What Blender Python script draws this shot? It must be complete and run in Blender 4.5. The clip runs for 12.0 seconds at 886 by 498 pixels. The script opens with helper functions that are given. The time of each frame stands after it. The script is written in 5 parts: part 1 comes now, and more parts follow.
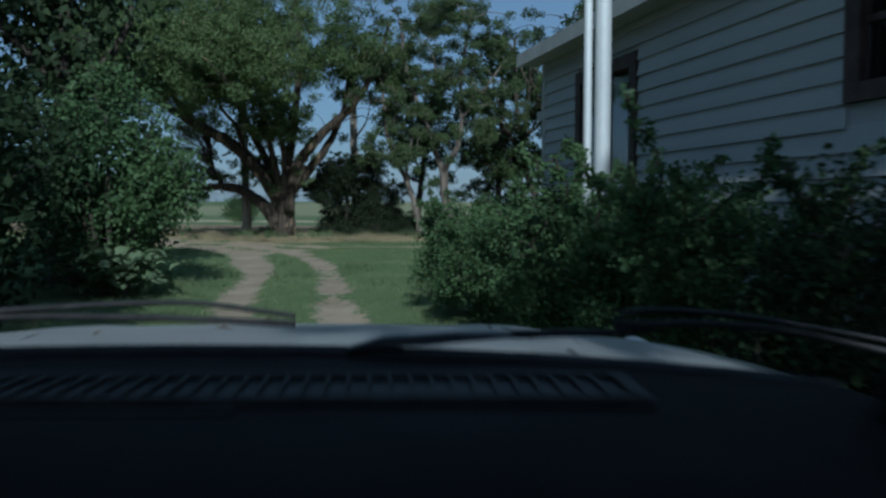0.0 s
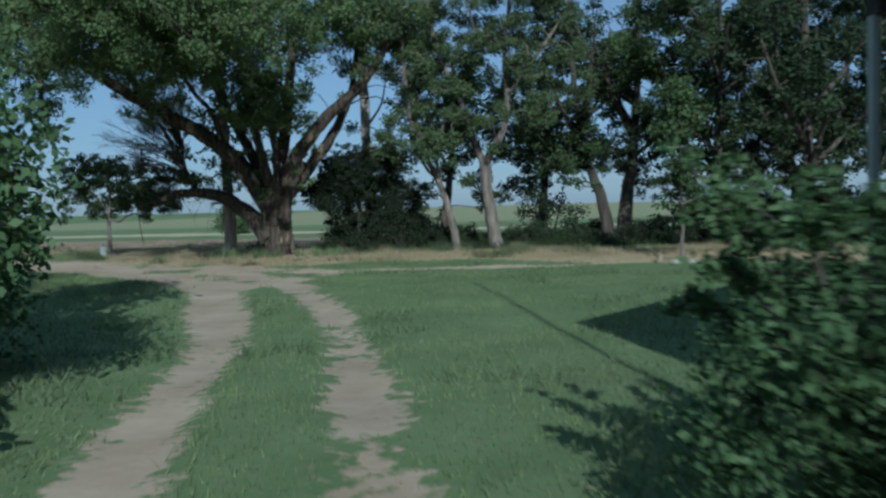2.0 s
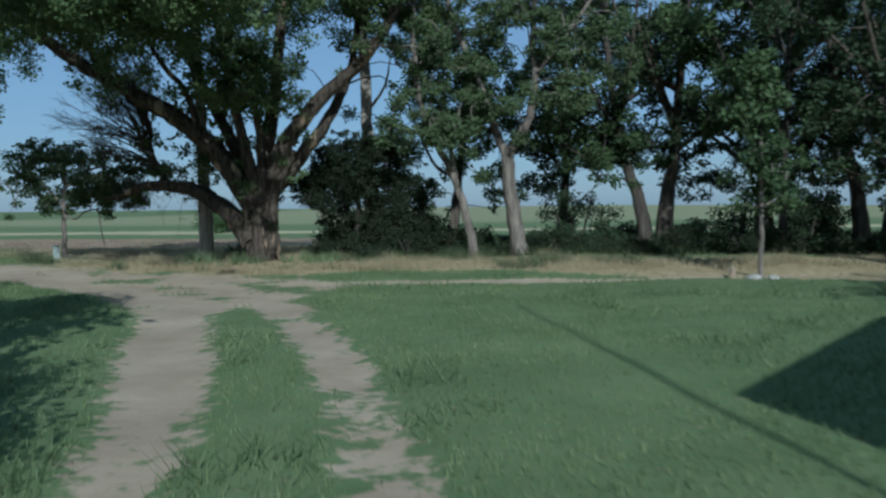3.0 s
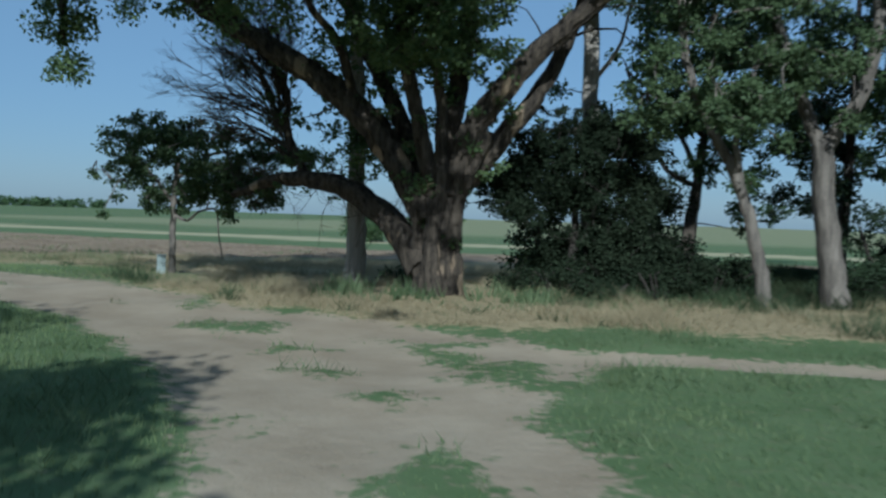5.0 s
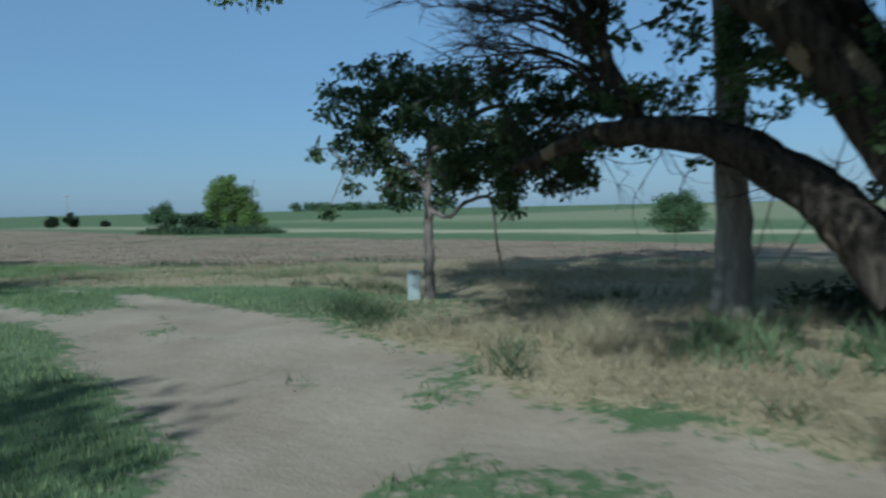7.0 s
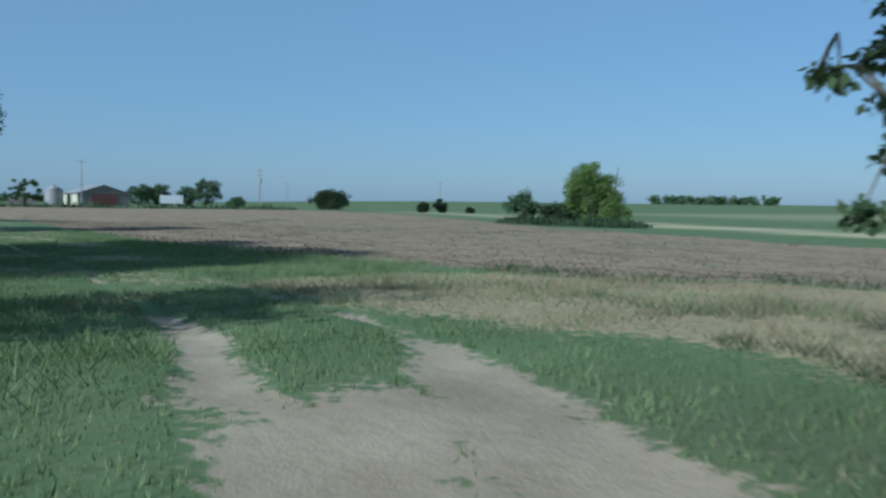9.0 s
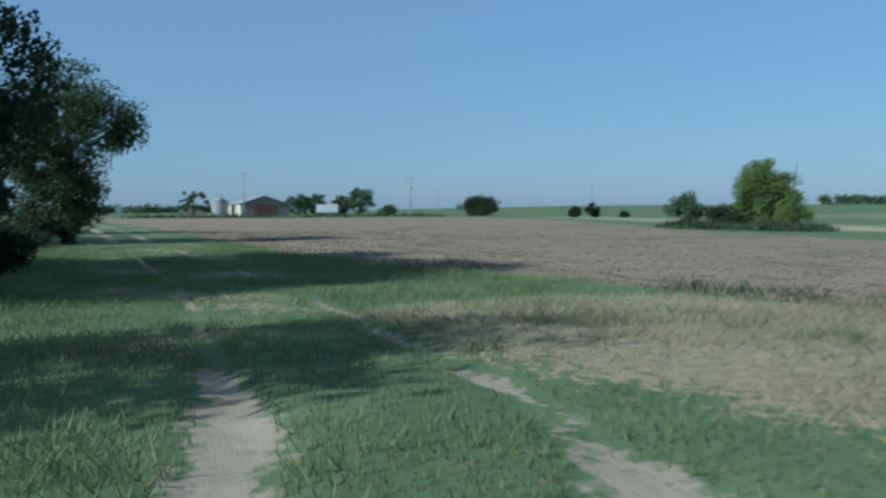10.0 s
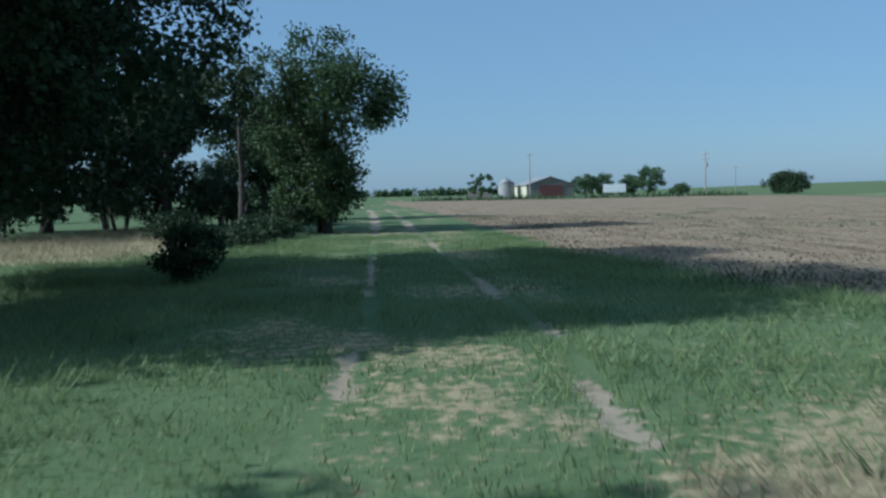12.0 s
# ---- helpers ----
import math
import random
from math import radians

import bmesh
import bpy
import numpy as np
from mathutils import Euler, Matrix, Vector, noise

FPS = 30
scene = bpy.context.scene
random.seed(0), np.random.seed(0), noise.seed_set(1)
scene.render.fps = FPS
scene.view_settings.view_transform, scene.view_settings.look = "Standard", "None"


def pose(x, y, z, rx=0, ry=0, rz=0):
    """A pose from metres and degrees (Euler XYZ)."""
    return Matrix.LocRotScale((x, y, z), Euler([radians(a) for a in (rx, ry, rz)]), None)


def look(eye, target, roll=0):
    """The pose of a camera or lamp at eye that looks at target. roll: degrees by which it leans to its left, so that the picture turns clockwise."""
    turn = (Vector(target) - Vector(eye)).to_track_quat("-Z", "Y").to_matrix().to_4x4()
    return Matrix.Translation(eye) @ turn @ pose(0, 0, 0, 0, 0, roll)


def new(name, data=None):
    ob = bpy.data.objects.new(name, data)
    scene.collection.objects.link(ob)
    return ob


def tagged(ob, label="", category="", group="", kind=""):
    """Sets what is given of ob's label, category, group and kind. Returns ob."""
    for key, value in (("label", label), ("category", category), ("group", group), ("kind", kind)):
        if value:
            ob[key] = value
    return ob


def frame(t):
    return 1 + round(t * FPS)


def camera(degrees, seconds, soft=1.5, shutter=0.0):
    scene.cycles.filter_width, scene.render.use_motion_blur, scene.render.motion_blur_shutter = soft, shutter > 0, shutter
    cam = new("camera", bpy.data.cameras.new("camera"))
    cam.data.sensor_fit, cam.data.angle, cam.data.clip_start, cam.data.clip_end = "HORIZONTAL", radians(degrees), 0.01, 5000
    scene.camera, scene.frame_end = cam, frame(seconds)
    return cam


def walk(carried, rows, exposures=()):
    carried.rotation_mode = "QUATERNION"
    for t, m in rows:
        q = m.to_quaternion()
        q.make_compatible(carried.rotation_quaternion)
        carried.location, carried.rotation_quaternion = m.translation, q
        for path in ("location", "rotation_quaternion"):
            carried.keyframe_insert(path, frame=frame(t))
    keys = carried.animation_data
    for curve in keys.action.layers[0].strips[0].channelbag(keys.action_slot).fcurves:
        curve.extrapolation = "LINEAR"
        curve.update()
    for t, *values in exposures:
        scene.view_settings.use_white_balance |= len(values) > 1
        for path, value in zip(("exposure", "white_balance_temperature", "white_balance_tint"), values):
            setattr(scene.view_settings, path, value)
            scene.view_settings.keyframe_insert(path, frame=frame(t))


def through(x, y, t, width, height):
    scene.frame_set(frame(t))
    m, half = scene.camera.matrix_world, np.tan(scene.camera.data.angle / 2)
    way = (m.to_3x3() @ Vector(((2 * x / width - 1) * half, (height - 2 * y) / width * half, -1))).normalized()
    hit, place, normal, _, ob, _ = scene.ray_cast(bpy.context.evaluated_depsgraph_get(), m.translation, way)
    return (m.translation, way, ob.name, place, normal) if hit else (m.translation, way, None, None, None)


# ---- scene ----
# camera and its drive along the yard track
cam = camera(56.0, 12.0, soft=2.5, shutter=0.35)
PATH = [
    (0.0, (2.238, -2.452, 1.380), (1.587, 7.513, 0.855), 0.06),
    (0.2, (2.065, -1.682, 1.380), (1.410, 8.287, 0.937), -0.46),
    (0.5, (1.806, -0.529, 1.381), (1.081, 9.420, 0.676), -1.39),
    (0.8, (1.555, 0.613, 1.382), (0.844, 10.569, 0.763), -2.11),
    (1.0, (1.388, 1.377, 1.382), (0.709, 11.341, 0.877), -1.87),
    (1.2, (1.217, 2.149, 1.382), (0.537, 12.116, 0.941), -1.49),
    (1.5, (0.958, 3.313, 1.381), (0.364, 13.287, 0.976), -2.08),
    (1.8, (0.702, 4.476, 1.380), (0.181, 14.456, 1.005), -1.64),
    (2.0, (0.532, 5.250, 1.379), (-0.164, 15.215, 0.915), -1.50),
    (2.2, (0.364, 6.022, 1.378), (-0.363, 15.994, 1.161), -1.01),
    (2.5, (0.103, 7.171, 1.377), (-0.439, 17.153, 1.114), -1.05),
    (2.7, (-0.090, 7.922, 1.377), (-0.557, 17.899, 0.885), -0.72),
    (4.3, (-2.001, 13.588, 1.395), (-3.317, 23.500, 1.223), -0.77),
    (4.5, (-2.251, 14.265, 1.397), (-3.475, 24.181, 0.984), -0.98),
    (4.7, (-2.501, 14.927, 1.399), (-3.950, 24.809, 0.909), -0.92),
    (5.0, (-2.878, 15.928, 1.400), (-5.078, 25.678, 1.076), 1.76),
    (5.2, (-3.122, 16.644, 1.393), (-5.543, 26.335, 0.928), -0.18),
    (5.5, (-3.493, 17.733, 1.378), (-6.166, 27.353, 0.829), -0.64),
    (5.8, (-3.888, 18.786, 1.364), (-7.051, 28.245, 0.640), 0.17),
    (6.0, (-4.176, 19.452, 1.358), (-7.543, 28.809, 0.303), -2.23),
    (6.2, (-4.500, 20.069, 1.358), (-8.114, 29.339, 0.353), -2.44),
    (6.5, (-5.023, 20.923, 1.359), (-9.175, 30.008, 0.884), -0.39),
    (6.8, (-5.556, 21.681, 1.351), (-10.427, 30.402, 0.882), -0.80),
    (7.0, (-5.930, 22.161, 1.345), (-11.309, 30.579, 0.897), -1.20),
    (7.2, (-6.326, 22.641, 1.339), (-12.033, 30.836, 0.830), -1.92),
    (7.5, (-6.953, 23.339, 1.331), (-13.222, 31.126, 1.060), -1.06),
    (7.7, (-7.395, 23.785, 1.330), (-13.902, 31.370, 0.952), -1.79),
    (9.3, (-11.538, 26.846, 1.384), (-20.157, 31.874, 0.724), -0.33),
    (9.5, (-12.095, 27.165, 1.383), (-20.822, 31.988, 0.622), -1.70),
    (9.8, (-12.941, 27.616, 1.375), (-21.895, 32.043, 0.889), -0.67),
    (10.0, (-13.515, 27.901, 1.368), (-22.710, 31.804, 0.900), -0.30),
    (10.2, (-14.095, 28.177, 1.361), (-23.452, 31.635, 0.649), -1.12),
    (10.5, (-14.986, 28.561, 1.352), (-24.634, 31.086, 0.617), -1.13),
    (10.8, (-15.911, 28.897, 1.354), (-25.675, 30.886, 0.515), -1.14),
    (11.0, (-16.546, 29.091, 1.359), (-26.367, 30.754, 0.471), -1.13),
    (11.2, (-17.199, 29.258, 1.365), (-27.078, 30.640, 0.665), -1.29),
    (11.5, (-18.200, 29.458, 1.376), (-28.151, 30.185, 0.704), -1.27),
    (11.8, (-19.213, 29.585, 1.382), (-29.165, 30.227, 0.647), -1.72),
    (12.0, (-19.891, 29.657, 1.386), (-29.852, 30.251, 0.730), -1.29),
]
walk(cam, [(t, look(eye, target, roll)) for t, eye, target, roll in PATH],
     exposures=[(0.0, -0.4, 4980, 3), (0.5, -0.25, 4980, 2), (1.0, 0.0, 4980, 2), (5.0, 0.02, 4950, 2), (6.5, 0.0, 4800, 1), (7.5, 0.02, 4800, 1), (9.5, 0.2, 4800, 1), (11.0, 0.2, 4830, 1), (12.0, 0.3, 4930, 2)])

# ---------------------------------------------------------------- world and sun
SUN_EL, SUN_ROT = radians(30), radians(169.3)
world = bpy.data.worlds.new("sky")
scene.world = world
world.use_nodes = True
wn = world.node_tree
sky = wn.nodes.new("ShaderNodeTexSky")
sky.sky_type, sky.sun_disc = "NISHITA", False
sky.sun_elevation, sky.sun_rotation = SUN_EL, SUN_ROT
sky.air_density, sky.dust_density, sky.ozone_density = 1.0, 0.8, 2.4
haze = wn.nodes.new("ShaderNodeMix")          # thin even haze over the clear sky
haze.data_type = "RGBA"
haze.inputs[0].default_value = 0.6
haze.inputs[7].default_value = (2.9, 3.9, 4.7, 1)
wn.links.new(sky.outputs[0], haze.inputs[6])
wn.links.new(haze.outputs[2], wn.nodes["Background"].inputs[0])
wn.nodes["Background"].inputs[1].default_value = 0.08
sun_data = bpy.data.lights.new("sun", "SUN")
sun_data.energy, sun_data.angle, sun_data.color = 4.3, radians(0.53), (1.0, 0.93, 0.82)
sun = new("sun", sun_data)
SUN_DIR = Vector((math.sin(SUN_ROT) * math.cos(SUN_EL), math.cos(SUN_ROT) * math.cos(SUN_EL), math.sin(SUN_EL)))
sun.matrix_world = look(SUN_DIR * 80, (0, 0, 0))

# ---------------------------------------------------------------- materials


def nodes_of(name):
    m = bpy.data.materials.new(name)
    m.use_nodes = True
    return m, m.node_tree, m.node_tree.nodes["Principled BSDF"]


def surf(name, c1, c2, scale=4.0, rough=0.8, bump=0.3, metal=0.0, fine=12.0, stretch=(1, 1, 1), spec=0.3, distance=0.01, jitter=0.0, worn=None):
    """A surface of two colours mixed by coarse and fine noise, with relief."""
    m, nt, bs = nodes_of(name)
    tc = nt.nodes.new("ShaderNodeTexCoord")
    mp = nt.nodes.new("ShaderNodeMapping")
    mp.inputs["Scale"].default_value = stretch
    nt.links.new(tc.outputs["Object"], mp.inputs[0])
    n1, n2 = nt.nodes.new("ShaderNodeTexNoise"), nt.nodes.new("ShaderNodeTexNoise")
    n1.inputs["Scale"].default_value, n1.inputs["Detail"].default_value = scale, 4
    n2.inputs["Scale"].default_value, n2.inputs["Detail"].default_value = scale * fine, 3
    for n in (n1, n2):
        nt.links.new(mp.outputs[0], n.inputs[0])
    add = nt.nodes.new("ShaderNodeMath")
    add.operation = "MULTIPLY_ADD"
    nt.links.new(n2.outputs[0], add.inputs[0])
    add.inputs[1].default_value = 0.45
    nt.links.new(n1.outputs[0], add.inputs[2])
    rmp = nt.nodes.new("ShaderNodeMapRange")
    rmp.inputs[1].default_value, rmp.inputs[2].default_value = 0.5, 0.95
    nt.links.new(add.outputs[0], rmp.inputs[0])
    mix = nt.nodes.new("ShaderNodeMix")
    mix.data_type = "RGBA"
    mix.inputs[6].default_value, mix.inputs[7].default_value = (*c1, 1), (*c2, 1)
    nt.links.new(rmp.outputs[0], mix.inputs[0])
    out = mix.outputs[2]
    if worn:                                   # strips where the bark has fallen and bare wood shows
        strip, wm, wr, wx = (nt.nodes.new(k) for k in ("ShaderNodeTexNoise", "ShaderNodeMapping", "ShaderNodeMapRange", "ShaderNodeMix"))
        wm.inputs["Scale"].default_value = (1.0, 1.0, 0.35)
        strip.inputs["Scale"].default_value, strip.inputs["Detail"].default_value = 3.0, 5
        wr.inputs[1].default_value, wr.inputs[2].default_value = 0.61, 0.66
        wx.data_type = "RGBA"
        wx.inputs[7].default_value = (*worn, 1)
        nt.links.new(tc.outputs["Object"], wm.inputs[0])
        nt.links.new(wm.outputs[0], strip.inputs[0])
        nt.links.new(strip.outputs[0], wr.inputs[0])
        nt.links.new(wr.outputs[0], wx.inputs[0])
        nt.links.new(out, wx.inputs[6])
        out = wx.outputs[2]
    if jitter:
        oi = nt.nodes.new("ShaderNodeObjectInfo")
        hs = nt.nodes.new("ShaderNodeHueSaturation")
        jr = nt.nodes.new("ShaderNodeMapRange")
        jr.inputs[3].default_value, jr.inputs[4].default_value = 1 - jitter, 1 + jitter
        nt.links.new(oi.outputs["Random"], jr.inputs[0])
        nt.links.new(jr.outputs[0], hs.inputs["Value"])
        nt.links.new(out, hs.inputs["Color"])
        out = hs.outputs[0]
    nt.links.new(out, bs.inputs["Base Color"])
    bs.inputs["Roughness"].default_value, bs.inputs["Metallic"].default_value = rough, metal
    bs.inputs["Specular IOR Level"].default_value = spec
    if bump:
        bp = nt.nodes.new("ShaderNodeBump")
        bp.inputs["Strength"].default_value, bp.inputs["Distance"].default_value = bump, distance
        nt.links.new(add.outputs[0], bp.inputs["Height"])
        nt.links.new(bp.outputs[0], bs.inputs["Normal"])
    return m


def leafy(name, dark, light, through=0.35, rough=0.6, spec=0.2):
    """Leaves or blades: each its own shade, and some light passing through."""
    m, nt, bs = nodes_of(name)
    ge = nt.nodes.new("ShaderNodeNewGeometry")
    mix = nt.nodes.new("ShaderNodeMix")
    mix.data_type = "RGBA"
    mix.inputs[6].default_value, mix.inputs[7].default_value = (*dark, 1), (*light, 1)
    tc = nt.nodes.new("ShaderNodeTexCoord")
    ns = nt.nodes.new("ShaderNodeTexNoise")
    ns.inputs["Scale"].default_value, ns.inputs["Detail"].default_value = 0.55, 2
    nt.links.new(tc.outputs["Object"], ns.inputs[0])
    mr = nt.nodes.new("ShaderNodeMapRange")
    mr.inputs[1].default_value, mr.inputs[2].default_value = 0.35, 0.65
    nt.links.new(ns.outputs[0], mr.inputs[0])
    av = nt.nodes.new("ShaderNodeMath")
    av.operation = "MULTIPLY_ADD"
    av.inputs[1].default_value = 0.5
    hf = nt.nodes.new("ShaderNodeMath")
    hf.operation = "MULTIPLY"
    hf.inputs[1].default_value = 0.5
    nt.links.new(mr.outputs[0], hf.inputs[0])
    nt.links.new(ge.outputs["Random Per Island"], av.inputs[0])
    nt.links.new(hf.outputs[0], av.inputs[2])
    nt.links.new(av.outputs[0], mix.inputs[0])
    nt.links.new(mix.outputs[2], bs.inputs["Base Color"])
    bs.inputs["Roughness"].default_value = rough
    bs.inputs["Specular IOR Level"].default_value = spec
    tr = nt.nodes.new("ShaderNodeBsdfTranslucent")
    nt.links.new(mix.outputs[2], tr.inputs[0])
    ms = nt.nodes.new("ShaderNodeMixShader")
    ms.inputs[0].default_value = through
    nt.links.new(bs.outputs[0], ms.inputs[1])
    nt.links.new(tr.outputs[0], ms.inputs[2])
    nt.links.new(ms.outputs[0], nt.nodes["Material Output"].inputs[0])
    return m


M_LEAF_ELM = leafy("elm leaves", (0.05, 0.08, 0.034), (0.135, 0.18, 0.078))
M_LEAF_BIG = leafy("cottonwood leaves", (0.06, 0.098, 0.036), (0.165, 0.222, 0.085))
# leaf green darkened further: shade in the crowns is put into this colour
M_LEAF_DARK = leafy("leaves in crown-shade tone", (0.02, 0.034, 0.016), (0.055, 0.082, 0.035), 0.22)
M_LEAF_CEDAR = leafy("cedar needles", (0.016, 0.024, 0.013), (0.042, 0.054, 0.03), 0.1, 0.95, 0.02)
# hedge green darkened: shade on the near shrubs put into colour
M_LEAF_SHADED = leafy("shrub leaves in shaded tone", (0.013, 0.025, 0.013), (0.042, 0.067, 0.03), 0.15, 0.8, 0.1)
M_LEAF_MID = leafy("dusky leaves", (0.032, 0.056, 0.022), (0.1, 0.145, 0.055), 0.3)
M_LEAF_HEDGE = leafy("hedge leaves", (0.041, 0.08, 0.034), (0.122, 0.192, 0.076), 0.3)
M_LEAF_PALE = leafy("pale broad leaves", (0.101, 0.151, 0.076), (0.235, 0.294, 0.168), 0.25)
M_LEAF_FAR = leafy("distant foliage", (0.042, 0.076, 0.034), (0.101, 0.151, 0.059), 0.2)
M_LAWN = leafy("lawn blades", (0.09, 0.138, 0.056), (0.215, 0.262, 0.118), 0.3, 0.6)
M_WEED = leafy("weed blades", (0.09, 0.132, 0.06), (0.22, 0.268, 0.128), 0.4, 0.6)
# lighter copy of the grass tone: sunshine on the track put into colour
M_VERGE_LIT = leafy("verge blades in sunlit tone", (0.12, 0.17, 0.065), (0.275, 0.33, 0.145), 0.4, 0.6)
M_STRAW = leafy("dry grass", (0.245, 0.203, 0.118), (0.44, 0.37, 0.225), 0.3, 0.7)
M_BARK = surf("furrowed bark", (0.034, 0.028, 0.022), (0.145, 0.119, 0.089), 2.5, 0.9, 0.9, stretch=(4, 4, 0.7), distance=0.05)
M_BARK_OLD = surf("old split bark", (0.016, 0.013, 0.01), (0.125, 0.098, 0.07), 2.2, 0.95, 1.0, stretch=(5, 5, 0.8), fine=5, distance=0.09, worn=(0.34, 0.25, 0.16))
M_BARK_PALE = surf("pale bark", (0.078, 0.066, 0.054), (0.24, 0.205, 0.165), 2.2, 0.9, 0.8, stretch=(4, 4, 0.8), distance=0.04)
M_BARK_BARE = surf("bleached bare wood", (0.2, 0.175, 0.145), (0.46, 0.41, 0.34), 2.2, 0.9, 0.7, stretch=(5, 5, 0.6), distance=0.03)
M_BARK_DARK = surf("dark bark", (0.03, 0.025, 0.021), (0.085, 0.072, 0.055), 3, 0.9, 0.7, stretch=(4, 4, 0.7), distance=0.03)

# ---------------------------------------------------------------- mesh helpers


def mesh_of(name, verts, faces, material=None, smooth=False):
    """A mesh from arrays; faces is an (n, 3) or (n, 4) array, or a list."""
    me = bpy.data.meshes.new(name)
    verts = np.asarray(verts, dtype=np.float32).reshape(-1, 3)
    if isinstance(faces, np.ndarray):
        n, k = faces.shape
        me.vertices.add(len(verts))
        me.vertices.foreach_set("co", verts.ravel())
        me.loops.add(n * k)
        me.loops.foreach_set("vertex_index", faces.astype(np.int32).ravel())
        me.polygons.add(n)
        me.polygons.foreach_set("loop_start", np.arange(0, n * k, k, dtype=np.int32))
        me.polygons.foreach_set("loop_total", np.full(n, k, dtype=np.int32))
        me.update(calc_edges=True)
    else:
        me.from_pydata(verts.tolist(), [], faces)
    if smooth:
        me.polygons.foreach_set("use_smooth", np.ones(len(me.polygons), dtype=bool))
    if material:
        me.materials.append(material)
    return me


def piece(name, me, parent=None, label="", at=None):
    ob = new(name, me)
    if parent is not None:
        ob.parent = parent
    if at is not None:
        ob.matrix_basis = at
    if label:
        tagged(ob, label)
    return ob


def part(name, bm, material, parent, label="", smooth=False, at=None):
    me = bpy.data.meshes.new(name)
    bm.to_mesh(me)
    bm.free()
    me.materials.append(material)
    if smooth:
        me.polygons.foreach_set("use_smooth", np.ones(len(me.polygons), dtype=bool))
    return piece(name, me, parent, label, at)


def thing(name, at, label, category, group="", kind=""):
    ob = new(name)
    ob.empty_display_size = 0.2
    ob.matrix_basis = at
    return tagged(ob, label, category, group, kind)


def box(bm, x0, x1, y0, y1, z0, z1, bevel=0.0):
    vs = [bm.verts.new((x, y, z)) for z in (z0, z1) for y in (y0, y1) for x in (x0, x1)]
    fs = [bm.faces.new([vs[i] for i in q]) for q in ((0, 2, 3, 1), (4, 5, 7, 6), (0, 1, 5, 4), (2, 6, 7, 3), (0, 4, 6, 2), (1, 3, 7, 5))]
    if bevel:
        es = list({e for f in fs for e in f.edges})
        bmesh.ops.bevel(bm, geom=es, offset=bevel, segments=2, affect="EDGES", profile=0.5)


def boxed(name, dims, material, parent, label="", bevel=0.0, at=None):
    bm = bmesh.new()
    box(bm, *dims, bevel)
    return part(name, bm, material, parent, label, at=at)


def smooth_path(pts, per=6):
    """Catmull-Rom through the points."""
    p = np.array(pts, float)
    q = np.vstack([2 * p[0] - p[1], p, 2 * p[-1] - p[-2]])
    out = []
    for i in range(len(p) - 1):
        a, b, c, d = q[i:i + 4]
        for k in range(per):
            t = k / per
            out.append(0.5 * (2 * b + (c - a) * t + (2 * a - 5 * b + 4 * c - d) * t * t + (3 * b - a - 3 * c + d) * t ** 3))
    out.append(p[-1])
    return np.array(out)


def tube(path, radii, sides=8, rng=None, rough=0.0):
    """Vertices and quads of a tube along a path."""
    path, radii = np.asarray(path, float), np.asarray(radii, float)
    n = len(path)
    tang = np.gradient(path, axis=0)
    tang /= np.linalg.norm(tang, axis=1, keepdims=True) + 1e-9
    ref = np.array([1.0, 0.03, 0.07]) if np.abs(tang[:, 0]).mean() < 0.75 else np.array([0.04, 1.0, 0.06])
    u = ref - tang * (tang @ ref)[:, None]
    u /= np.linalg.norm(u, axis=1, keepdims=True) + 1e-9
    w = np.cross(tang, u)
    a = np.linspace(0, 2 * np.pi, sides, endpoint=False)
    r = np.repeat(radii[:, None], sides, 1)
    if rng is not None and rough:
        r = r * (1 + rough * rng.normal(size=sides)[None, :] * 0.6 + rough * rng.normal(size=(n, sides)) * 0.22)
    v = path[:, None] + r[..., None] * (np.cos(a)[None, :, None] * u[:, None] + np.sin(a)[None, :, None] * w[:, None])
    i = np.arange(n - 1)[:, None] * sides + np.arange(sides)[None]
    j = np.arange(n - 1)[:, None] * sides + (np.arange(sides)[None] + 1) % sides
    f = np.stack([i, j, j + sides, i + sides], -1).reshape(-1, 4)
    cap = np.arange((n - 1) * sides, n * sides)
    v = np.vstack([v.reshape(-1, 3), path[-1:]])
    tip = len(v) - 1
    caps = np.stack([cap, np.roll(cap, -1), np.full(sides, tip), np.full(sides, tip)], -1)[:, [0, 1, 2]]
    return v, f, caps


def tubes_mesh(name, tubes, material):
    vs, fs, off = [], [], 0
    for v, f, c in tubes:
        vs.append(v)
        fs += (f + off).tolist() + (c + off).tolist()
        off += len(v)
    return mesh_of(name, np.vstack(vs), fs, material, smooth=True)


def unit(v):
    return v / (np.linalg.norm(v, axis=-1, keepdims=True) + 1e-9)


def leaf_mesh(name, centres, radii, per, size, material, rng, droop=0.3, width=0.32, squash=0.75):
    """Clumps of small pointed leaves."""
    radii = np.asarray(radii, float)
    count = np.maximum(5, per * np.clip((radii / radii.mean()) ** 1.7, 0.06, 1.8)).astype(int)
    c = np.repeat(np.asarray(centres, float), count, 0)
    r = np.repeat(radii, count)
    n = len(c)
    d = unit(rng.normal(size=(n, 3))) * (rng.random(n) ** 0.55)[:, None]
    d[:, 2] *= squash
    p = c + d * r[:, None]
    a = unit(rng.normal(size=(n, 3)) + d * 0.8 + np.array([0, 0, -droop]))
    b = unit(np.cross(a, rng.normal(size=(n, 3))))
    s = size * (0.6 + 0.8 * rng.random(n))[:, None]
    v = np.stack([p, p + a * s * 0.45 + b * s * width, p + a * s, p + a * s * 0.45 - b * s * width], 1).reshape(-1, 3)
    f = np.arange(4 * n).reshape(-1, 4)
    return mesh_of(name, v, f, material)


